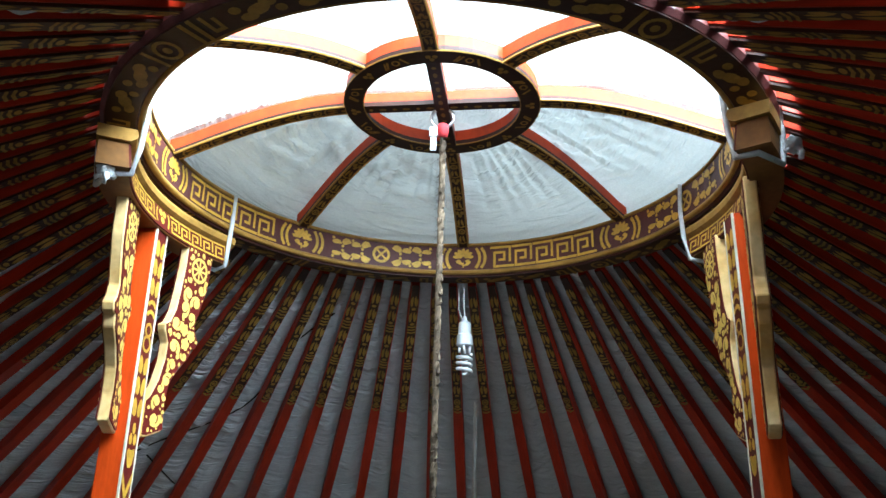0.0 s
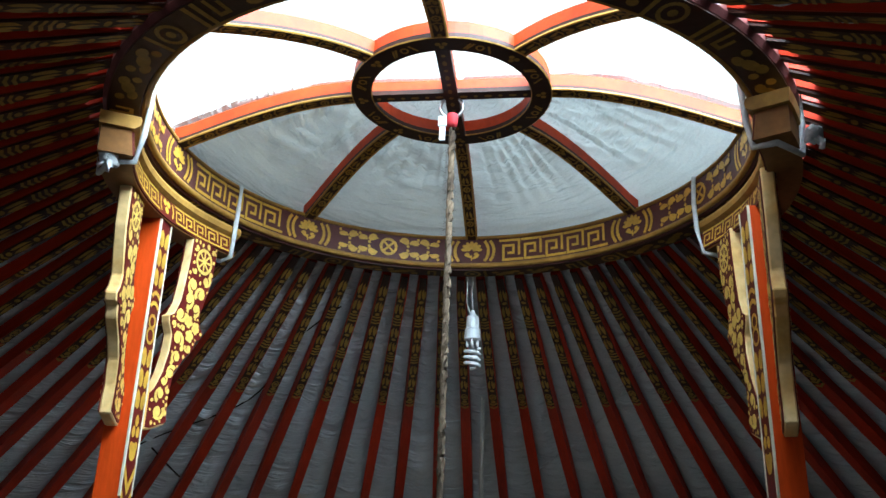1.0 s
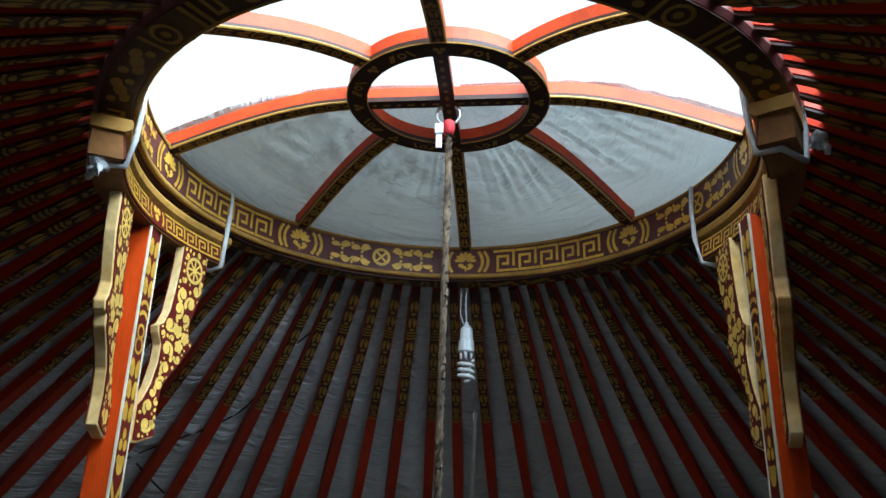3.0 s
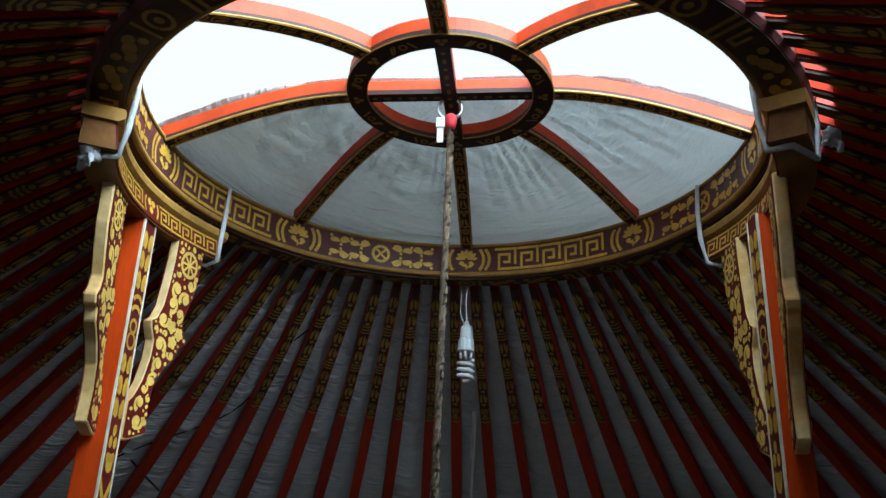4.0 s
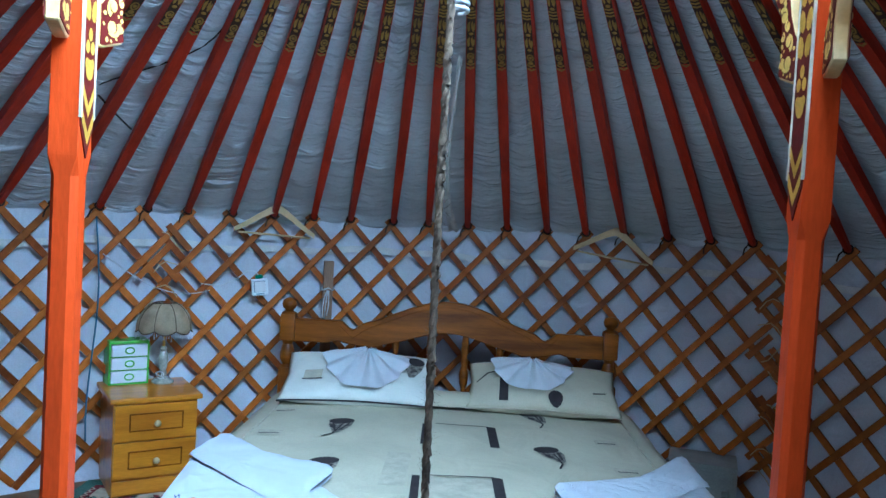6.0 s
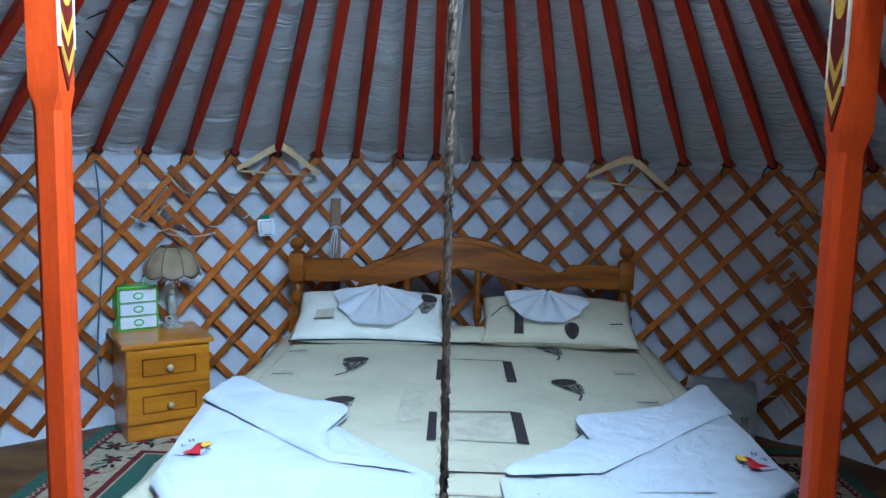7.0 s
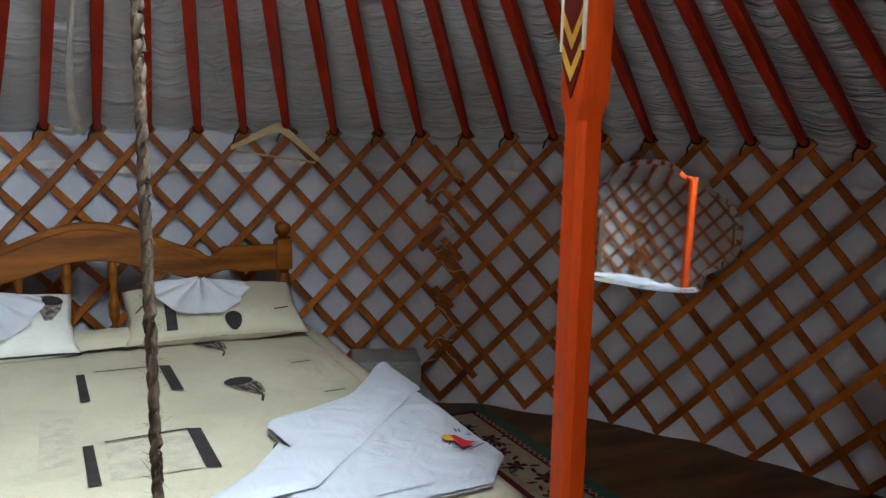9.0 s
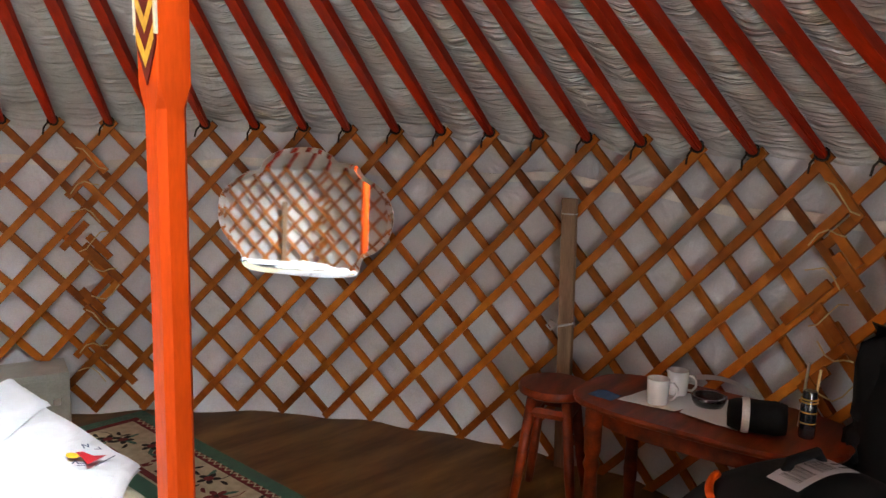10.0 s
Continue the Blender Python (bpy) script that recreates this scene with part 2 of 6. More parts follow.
def box(bm, x0, x1, y0, y1, z0, z1, m=None, bevel=0.0):
    v = [bm.verts.new((x, y, z)) for x in (x0, x1) for y in (y0, y1) for z in (z0, z1)]
    fs = [bm.faces.new([v[i] for i in q]) for q in ((0, 1, 3, 2), (4, 6, 7, 5), (0, 4, 5, 1), (2, 3, 7, 6), (0, 2, 6, 4), (1, 5, 7, 3))]
    if bevel:
        edges = list({e for f in fs for e in f.edges})
        got = bmesh.ops.bevel(bm, geom=edges, offset=bevel, segments=2, affect="EDGES", profile=0.6)
        v = list({q for f in got["faces"] for q in f.verts} | {q for q in v if q.is_valid})
    if m is not None:
        bmesh.ops.transform(bm, matrix=m, verts=v)
    return v


def tube(bm, pts, radius, sides=8, closed=False, caps=True):
    """A round bar along points; radius a number or one for each point."""
    pts = [Vector(p) for p in pts]
    n = len(pts)
    rings = []
    up = Vector((0.13, 0.21, 0.97))
    for i, p in enumerate(pts):
        a, b = (pts[i - 1], pts[(i + 1) % n]) if closed else (pts[max(i - 1, 0)], pts[min(i + 1, n - 1)])
        d = (b - a).normalized()
        s = d.cross(up)
        if s.length < 0.05:
            s = d.cross(Vector((1, 0, 0)))
        s.normalize()
        w = s.cross(d)
        r = radius[i] if isinstance(radius, (list, tuple)) else radius
        rings.append([bm.verts.new(p + r * (math.cos(t) * s + math.sin(t) * w)) for t in (2 * PI * k / sides for k in range(sides))])
    for i in range(n if closed else n - 1):
        q, z = rings[i], rings[(i + 1) % n]
        for k in range(sides):
            bm.faces.new((q[k], q[(k + 1) % sides], z[(k + 1) % sides], z[k]))
    if caps and not closed:
        bm.faces.new(rings[0])
        bm.faces.new(rings[-1][::-1])


def lathe(bm, profile, sides=20, m=None):
    """A turned body from (radius, height) pairs."""
    rings = []
    made = []
    for r, z in profile:
        ring = [bm.verts.new((r * math.cos(2 * PI * k / sides), r * math.sin(2 * PI * k / sides), z)) for k in range(sides)] if r > 1e-5 else [bm.verts.new((0, 0, z))]
        rings.append(ring)
        made += ring
    for a, b in zip(rings, rings[1:]):
        for k in range(sides):
            q = [a[k % len(a)], a[(k + 1) % len(a)], b[(k + 1) % len(b)], b[k % len(b)]]
            q = list(dict.fromkeys(q))
            if len(q) > 2:
                bm.faces.new(q)
    for ring in (rings[0], rings[-1]):
        if len(ring) > 1:
            bm.faces.new(ring)
    if m is not None:
        bmesh.ops.transform(bm, matrix=m, verts=made)


def sweep(bm, sections, closed=False):
    """Skin over equal rings of points, capped at the ends."""
    rings = [[bm.verts.new(p) for p in s] for s in sections]
    n, k = len(rings), len(rings[0])
    for i in range(n if closed else n - 1):
        a, b = rings[i], rings[(i + 1) % n]
        for j in range(k):
            bm.faces.new((a[j], a[(j + 1) % k], b[(j + 1) % k], b[j]))
    if not closed:
        bm.faces.new(rings[0])
        bm.faces.new(rings[-1][::-1])


def sheet(bm, nu, nv, fn, closed_u=False):
    """A grid of quads, fn(u, v) with u and v from 0 to 1."""
    g = [[bm.verts.new(fn(i / nu, j / nv)) for j in range(nv + 1)] for i in range(nu if closed_u else nu + 1)]
    for i in range(nu):
        for j in range(nv):
            a, b = g[i], g[(i + 1) % len(g)]
            bm.faces.new((a[j], b[j], b[j + 1], a[j + 1]))
    return g


def prism(bm, outline, depth, m=None):
    """A board: an outline in x and z, thick in y."""
    a = [bm.verts.new((x, -depth / 2, z)) for x, z in outline]
    b = [bm.verts.new((x, depth / 2, z)) for x, z in outline]
    bm.faces.new(a)
    bm.faces.new(b[::-1])
    for i in range(len(a)):
        j = (i + 1) % len(a)
        bm.faces.new((a[i], b[i], b[j], a[j]))
    if m is not None:
        bmesh.ops.transform(bm, matrix=m, verts=a + b)


# painted ornament: flat strokes, discs and drops, laid on a surface by a map from (u, v)


def stroke(pts, w):
    out = []
    for (x0, y0), (x1, y1) in zip(pts, pts[1:]):
        d = Vector((x1 - x0, y1 - y0))
        if d.length < 1e-9:
            continue
        d.normalize()
        n = Vector((-d.y, d.x)) * w / 2
        e = d * w / 2
        out.append([(x0 - e.x + n.x, y0 - e.y + n.y), (x0 - e.x - n.x, y0 - e.y - n.y), (x1 + e.x - n.x, y1 + e.y - n.y), (x1 + e.x + n.x, y1 + e.y + n.y)])
    return out


def curve_stroke(pts, w):
    out = []
    for (x0, y0), (x1, y1) in zip(pts, pts[1:]):
        d = Vector((x1 - x0, y1 - y0)).normalized()
        n = Vector((-d.y, d.x)) * w / 2
        out.append([(x0 + n.x, y0 + n.y), (x0 - n.x, y0 - n.y), (x1 - n.x, y1 - n.y), (x1 + n.x, y1 + n.y)])
    return out


def disc(x, y, rx, ry=None, turn=0.0, n=10):
    ry = ry or rx
    c, s = math.cos(turn), math.sin(turn)
    return [[(x + c * rx * math.cos(t) - s * ry * math.sin(t), y + s * rx * math.cos(t) + c * ry * math.sin(t)) for t in (2 * PI * k / n for k in range(n))]]


def arc(x, y, r, a0, a1, w, n=8, sy=1.0):
    return curve_stroke([(x + r * math.cos(a0 + (a1 - a0) * k / n), y + sy * r * math.sin(a0 + (a1 - a0) * k / n)) for k in range(n + 1)], w)


def drop(x, y, length, width, turn):
    """A comma-shaped leaf."""
    c, s = math.cos(turn), math.sin(turn)
    pts = [(0, 0), (0.22, 0.42), (0.55, 0.5), (0.85, 0.33), (1.0, 0.0), (0.82, -0.24), (0.5, -0.2), (0.2, -0.08)]
    return [[(x + c * a * length - s * b * width, y + s * a * length + c * b * width) for a, b in pts]]


def ornament(name, shapes, fn, mat, parent):
    bm = bmesh.new()
    for s in shapes:
        try:
            bm.faces.new([bm.verts.new(fn(u, v)) for u, v in s])
        except ValueError:
            pass
    me = bpy.data.meshes.new(name)
    bm.to_mesh(me)
    bm.free()
    me.materials.append(mat)
    ob = new(name, me)
    ob.parent = parent
    if name in ("gold_pattern", "cloud_pattern", "print_bars", "blue_stitching"):
        ob["kind"] = "stuff"
    return ob


def scaled(shapes, ox, oy, sx, sy):
    return [[(ox + sx * u, oy + sy * v) for u, v in s] for s in shapes]


def fret(units):
    """Interlocking key pattern, units long and one high."""
    out = []
    for i in range(units):
        x = float(i)
        out += stroke([(x, 0.06), (x + 0.86, 0.06), (x + 0.86, 0.70), (x + 0.40, 0.70), (x + 0.40, 0.36), (x + 0.62, 0.36)], 0.11)
        out += stroke([(x + 0.14, 0.94), (x + 1.0, 0.94)], 0.11)
        out += stroke([(x + 0.14, 0.94), (x + 0.14, 0.30)], 0.11)
    return out


def lotus():
    out = []
    for k in range(7):
        t = PI * (0.02 + 0.16 * k)
        out += disc(0.62 * math.cos(t), 0.10 + 0.62 * math.sin(t), 0.30, 0.17, t, 8)
    for k in range(5):
        t = PI * (0.1 + 0.2 * k)
        out += disc(0.30 * math.cos(t), 0.02 + 0.34 * math.sin(t), 0.20, 0.13, t, 8)
    for k in (-1, 1):
        out += drop(0, -0.75, 0.8, 0.42, PI / 2 - k * 0.95)
        out += disc(k * 0.35, -0.28, 0.2, 0.14, k * 0.5, 8)
    out += stroke([(0, -0.9), (0, -0.45)], 0.1)
    return out


def scroll(length):
    """Mirrored leaf scrolls round a small wheel; length in heights."""
    out = arc(0, 0, 0.34, 0, 2 * PI, 0.12, 14) + stroke([(-0.2, -0.2), (0.2, 0.2)], 0.09) + stroke([(-0.2, 0.2), (0.2, -0.2)], 0.09)
    for sx in (-1, 1):
        for sy in (-1, 1):
            step = (length / 2 - 0.46) / 4
            for k in range(4):
                x = 0.46 + step * k
                w = (0.44, 0.36, 0.42, 0.30)[k] * sx * sy
                out += drop(sx * x, sy * (0.20 if k % 2 else 0.30), step * 1.05, w, (0 if sx > 0 else PI) + 0.10 * sx * sy * (1 if k % 2 else -1))
                out += disc(sx * (x + step * 0.9), sy * (0.42 if k % 2 else 0.10), 0.07, 0.07, 0, 8)
    return out

# ---- the round tent ----
RW, ZW = 2.75, 1.325          # lattice: radius and height of its top
CX, CY = 0.0, -0.060          # the crown's centre
RI, RO, ZR0, ZR1 = 0.725, 0.815, 2.335, 2.445
POLES, FIRST = 80, 3.0


def polar(r, deg, z):
    a = radians(deg)
    return Vector((r * math.cos(a), r * math.sin(a), z))


def sunk(deg):
    """How far the wall has sunk towards the door on the far side of the table."""
    d = (deg + 180) % 360 - 180
    f = max(0.0, min(1.0, (16 - d) / 24)) if d > -50 else max(0.0, (d + 85) / 35)
    return 0.034 * f * f * (3 - 2 * f)


# ground outside, floor inside
bm = bmesh.new()
sheet(bm, 24, 6, lambda u, v: (0.3 + 120 * v ** 2 * math.cos(2 * PI * u), 0.3 + 120 * v ** 2 * math.sin(2 * PI * u), -0.06), closed_u=True)
tagged(part("ground", bm, DIRT), "dry bare earth outside the tent", "ground", kind="structure")
bm = bmesh.new()
lathe(bm, [(2.86, -0.05), (2.86, 0.0), (0, 0.0)], 64)
tagged(part("floor", bm, LINO), "brown wood-patterned linoleum floor", "floor", kind="structure")

# wall canvas, open at the assumed door behind the camera
DOOR0, DOOR1 = -105.0, -85.0


def wall_point(u, v):
    deg = DOOR1 + (360 - (DOOR1 - DOOR0)) * u
    z = -0.02 + (ZW + 0.09) * v
    p = polar(1, deg, 0)
    low = max(0.0, 1 - v * 7)
    r = RW + 0.050 + 0.010 * noise.noise((p.x * 7, p.y * 7, z * 1.2)) + 0.020 * noise.noise((p.x * 3, p.y * 3, z * 5 + 4)) - 0.045 * low + 0.05 * low * noise.noise((p.x * 11, p.y * 11, z * 9))
    return polar(r, deg, z)


bm = bmesh.new()
sheet(bm, 420, 34, wall_point)
wall = part("wall_canvas", bm, WALLCLOTH, smooth=True)
tagged(wall, "white canvas lining behind the lattice wall", "wall", kind="structure")

# roof canvas over the poles
ZP0, ZP1 = ZR0 + 0.035, ZW + 0.01
RP0, RP1 = RO - 0.01, RW + 0.005


def roof_point(u, v):
    deg = FIRST + 360 * u
    r = RO + 0.035 + (RW + 0.075 - RO - 0.035) * v
    p = polar(r, deg, 0)
    z = ZP0 + (ZP1 - ZP0) * (r - RP0) / (RP1 - RP0) + 0.042
    phase = (u * POLES) % 1.0
    sag = math.sin(PI * phase)
    z += -0.020 * sag + 0.010 * noise.noise((p.x * 5, p.y * 5, 3.0)) + 0.007 * noise.noise((p.x * 14, p.y * 14, 9.0))
    wr = noise.noise((r * 26, deg * 0.23, 1.7)) * noise.noise((r * 5, deg * 0.4, 5.1))
    z += 0.028 * wr * sag + 0.012 * sag * noise.noise((r * 34, deg * 0.30 + math.floor(u * POLES) * 3.7, 6.2)) * max(0.0, 0.35 + noise.noise((r * 2.4, deg * 0.09, 2.2)))
    pn = math.floor(u * POLES)
    wv = noise.noise((r * 21 + 0.9 * noise.noise((phase * 2.0, pn * 1.7, 3.3)), phase * 0.45 + pn * 5.3, 11.0))
    z += 0.0060 * (1 - abs(wv) * 2.5) * sag * max(0.0, 0.25 + noise.noise((r * 1.9, pn * 2.9, 17.0)))
    if v > 0.96:
        z -= (v - 0.96) / 0.04 * (0.030 + 0.025 * noise.noise((p.x * 6, p.y * 6, 2.0)))
    return Vector((p.x + CX * (1 - v), p.y + CY * (1 - v), z - sunk(deg) * v))


bm = bmesh.new()
sheet(bm, POLES * 6, 250, roof_point, closed_u=True)
roof = part("roof_canvas", bm, ROOFCLOTH, smooth=True)
tagged(roof, "grey wrinkled canvas roof lying on the poles", "roof", kind="structure")

# canvas round the crown, outside the ring, with a few gaps where daylight comes in
bm = bmesh.new()
for i in range(POLES):
    if 308 <= (FIRST + i * 4.5) % 360 <= 341:
        continue
    for j in range(4):
        q = []
        for jj, rr, zz in ((j, RO + 0.05, 2.385), (j + 1, RO + 0.05, 2.385), (j + 1, RO - 0.02, 2.452), (j, RO - 0.02, 2.452)):
            p = polar(rr, FIRST + (i + jj / 4) * 4.5, zz)
            q.append(bm.verts.new((p.x + CX, p.y + CY, p.z)))
        bm.faces.new(q)
skirt = part("crown_skirt", bm, ROOFCLOTH)
tagged(skirt, "grey canvas skirt closing the roof against the crown", "canvas", kind="structure")

# ---- crown ring ----
TILT = Matrix.Translation((0, 0.665, ZR0)) @ Matrix.Rotation(-0.022, 4, "X") @ Matrix.Translation((0, -0.665, -ZR0))
crown = thing("crown_ring", "round wooden roof crown painted gold on plum, with curved spokes", "roof crown", TILT)


def ring_body(bm, prof, a0=0.0, a1=360.0, steps=96, cx=CX):
    closed = a1 - a0 >= 360
    secs = []
    for i in range(steps + (0 if closed else 1)):
        a = a0 + (a1 - a0) * i / steps
        secs.append([Vector((cx, CY, 0)) + polar(r, a, z) for r, z in prof])
    sweep(bm, secs, closed)


bm = bmesh.new()
ring_body(bm, [(RI, ZR0 + 0.014), (RI + 0.012, ZR0), (RO - 0.01, ZR0), (RO, ZR0 + 0.01), (RO, ZR1), (RI, ZR1)])
part("rim", bm, PLUM, crown)
bm = bmesh.new()
tube(bm, [Vector((CX, CY, 0)) + polar(RI + 0.002, 3.75 * k, ZR0 + 0.011) for k in range(96)], 0.0085, 6, closed=True)
part("lower_edge", bm, GOLD_EDGE, crown, "gold painted edge", smooth=True)
bm = bmesh.new()
tube(bm, [Vector((CX, CY, 0)) + polar(RI, 3.75 * k, ZR1) for k in range(96)], 0.006, 6, closed=True)
part("upper_edge", bm, GOLD_EDGE, crown, smooth=True)


def on_rim(u, v):
    # u in degrees, v metres up from the lower edge of the band
    return Vector((CX, CY, 0)) + polar(RI - 0.0025, u, ZR0 + 0.022 + v)


H = 0.078                     # height of the painted band
PER = 360 / (2 * PI * RI)     # degrees in a metre
for k in range(8):
    mid = 45.0 * k
    shapes = scaled(lotus(), mid, H / 2, 0.040 * PER, H * 0.46)
    for s in (-1, 1):
        for d in (0.052, 0.071):
            shapes += scaled(arc(0, 0, 0.055, -0.72, 0.72, 0.010, 8), mid + s * (d - 0.050) * PER, H / 2, s * PER, 1.0)
    ornament("lotus_medallion", shapes, on_rim, GOLD, crown)
    a0, a1 = mid + 0.098 * PER, mid + 45 - 0.098 * PER
    if k % 2:
        n = 5
        shapes = [[(a0 + (a1 - a0) * u / n, v * H) for u, v in s] for s in fret(n)]
        ornament("key_pattern", shapes, on_rim, GOLD, crown)
    else:
        shapes = scaled(scroll((a1 - a0) / PER / H * 0.93), (a0 + a1) / 2, H / 2, H * PER, H)
        ornament("leaf_scroll", shapes, on_rim, GOLD, crown)


def under_rim(u, v):
    return Vector((CX, CY, 0)) + polar(RI + 0.010 + v, u, ZR0 - 0.0048)


bm = bmesh.new()
ring_body(bm, [(RI + 0.012, ZR0 - 0.003), (RO - 0.012, ZR0 - 0.003), (RO - 0.012, ZR0 + 0.004), (RI + 0.012, ZR0 + 0.004)])
under = part("painted_underside", bm, BROWN, crown, "dark underside with gold clouds")
clouds = []
for k in range(40):
    if k % 4 in (0, 1):
        motif_ = disc(0, 0.034, 0.026, 0.014, 0.2) + disc(0.026, 0.046, 0.018, 0.012) + disc(-0.028, 0.022, 0.020, 0.011) + disc(0.042, 0.024, 0.012, 0.010) + disc(-0.044, 0.046, 0.013, 0.010)
    elif k % 4 == 2:
        motif_ = arc(0, 0.034, 0.026, 0, 2 * PI, 0.009, 12) + disc(0, 0.034, 0.010) + stroke([(-0.046, 0.008), (-0.046, 0.060)], 0.010)
    else:
        motif_ = stroke([(-0.040, 0.006), (-0.040, 0.062)], 0.011) + stroke([(-0.018, 0.006), (-0.018, 0.062)], 0.011) + stroke([(0.008, 0.058), (0.008, 0.018), (0.030, 0.018), (0.030, 0.046)], 0.009)
    clouds += scaled(motif_, 9.0 * k, 0.0, PER * 0.92, 1.0)
ornament("cloud_pattern", clouds, under_rim, GOLD_DULL, under)

# spokes and hub
RH, ZH, SPW, SPH = 0.235, 2.562, 0.034, 0.046


def dome(r):
    """Height of the spokes' underside at a radius."""
    f = max(0.0, min(1.0, (RI - r) / (RI - RH)))
    return ZR1 - 0.010 + (ZH - ZR1 + 0.010) * math.sin(f * PI / 2) ** 1.0


def rot(deg):
    return Matrix.Translation((CX, CY, 0)) @ Matrix.Rotation(radians(deg), 4, "Z")


SN = 14
bm = bmesh.new()
secs = []
for i in range(SN + 1):
    r = RI + 0.012 - (RI - RH + 0.012) * i / SN
    z = dome(r)
    secs.append([(r, -SPW / 2, z + 0.004), (r, SPW / 2, z + 0.004), (r, SPW / 2, z + SPH), (r, -SPW / 2, z + SPH)])
sweep(bm, secs)
spoke = part("spoke", bm, CROWNRED, crown)
bm = bmesh.new()
secs = []
for i in range(SN + 1):
    r = RI + 0.008 - (RI - RH + 0.008) * i / SN
    z = dome(r)
    secs.append([(r, -SPW / 2 - 0.002, z), (r, SPW / 2 + 0.002, z), (r, SPW / 2 + 0.002, z + 0.012), (r, -SPW / 2 - 0.002, z + 0.012)])
sweep(bm, secs)
sole = part("painted_underside", bm, BROWN, spoke)


def under_spoke(u, v):
    return Vector((u, v, dome(u) - 0.0018))


shapes = []
x = RH + 0.012
k = 0
while x < RI - 0.035:
    if k % 4 == 0:
        shapes += disc(x + 0.008, -0.0075, 0.009, 0.006) + disc(x + 0.008, 0.0075, 0.009, 0.006) + disc(x + 0.020, 0, 0.008, 0.006)
        x += 0.036
    elif k % 4 == 2:
        shapes += arc(x + 0.012, 0, 0.010, 0, 2 * PI, 0.006, 10) + disc(x + 0.012, 0, 0.004)
        x += 0.030
    else:
        for sg in (-1, 1):
            shapes += drop(x, sg * 0.004, 0.030, 0.012, 0.12 * sg) + stroke([(x + 0.032, sg * 0.012), (x + 0.037, 0)], 0.005)
        x += 0.044
    k += 1
orn = ornament("gold_pattern", shapes, under_spoke, GOLD_DULL, spoke)
edge_bm = bmesh.new()
for s in (-1, 1):
    tube(edge_bm, [(r, s * SPW / 2, dome(r) + 0.001) for r in (RI - 0.004 - (RI - RH) * i / SN for i in range(SN + 1))], 0.0036, 5)
edge = part("gilt_edge", edge_bm, GOLD_EDGE, spoke)
spoke.matrix_basis = rot(0)
for k in range(1, 8):
    s = share("spoke", spoke, rot(45 * k), crown)
    for o in (sole, orn, edge):
        share(o.name.split(".")[0], o, Matrix.Identity(4), s)
bm = bmesh.new()
ring_body(bm, [(RH - 0.022, ZH + 0.004), (RH + 0.022, ZH + 0.004), (RH + 0.022, ZH + SPH), (RH - 0.022, ZH + SPH)], steps=48)
hub = part("hub_ring", bm, CROWNRED, crown, "orange-red sided hub ring")
bm = bmesh.new()
ring_body(bm, [(RH - 0.025, ZH - 0.004), (RH + 0.025, ZH - 0.004), (RH + 0.025, ZH + 0.012), (RH - 0.025, ZH + 0.012)], steps=48)
part("painted_underside", bm, BROWN, hub)
bm = bmesh.new()
for r in (RH - 0.025, RH + 0.025):
    tube(bm, [Vector((CX, CY, 0)) + polar(r, 7.5 * k, ZH - 0.002) for k in range(48)], 0.0025, 4, closed=True)
part("gilt_edge", bm, GOLD_EDGE, hub)
shapes = []
for k in range(16):
    a = 22.5 * k
    if k % 2 == 0:
        shapes += scaled(disc(-0.008, 0.004, 0.007) + disc(0.008, 0.004, 0.007) + disc(0, -0.008, 0.007), a, 0, 360 / (2 * PI * RH), 1.0)
    else:
        shapes += scaled(arc(0, 0, 0.009, 0, 2 * PI, 0.005, 10) + stroke([(-0.03, -0.01), (-0.018, 0.01)], 0.006) + stroke([(0.03, -0.01), (0.018, 0.01)], 0.006) + stroke([(-0.037, -0.01), (-0.026, 0.01)], 0.005), a, 0, 360 / (2 * PI * RH), 1.0)
ornament("gold_pattern", shapes, lambda u, v: Vector((CX, CY, 0)) + polar(RH + v, u, ZH - 0.0062), GOLD_DULL, hub)
for deg in (0, 90):
    bm = bmesh.new()
    box(bm, -RH + 0.02, RH - 0.02, -0.016, 0.016, ZH + 0.006 + 0.003 * (deg > 0), ZH + 0.040)
    bar = part("hub_bar", bm, CROWNRED, crown)
    bar.matrix_basis = rot(deg)
    bm = bmesh.new()
    box(bm, -RH + 0.02, RH - 0.02, -0.018, 0.018, ZH - 0.001 - 0.004 * (deg > 0), ZH + 0.012)
    part("painted_underside", bm, BROWN, bar)
    shapes = []
    for k in range(-6, 7):
        shapes += disc(0.032 * k, 0, 0.011 if k % 2 else 0.006, 0.006, 0, 8)
    ornament("gold_pattern", shapes, lambda u, v, d=deg: Vector((u, v, ZH - 0.003 - 0.004 * (d > 0))), GOLD_DULL, bar)

# canvas over the far half of the crown


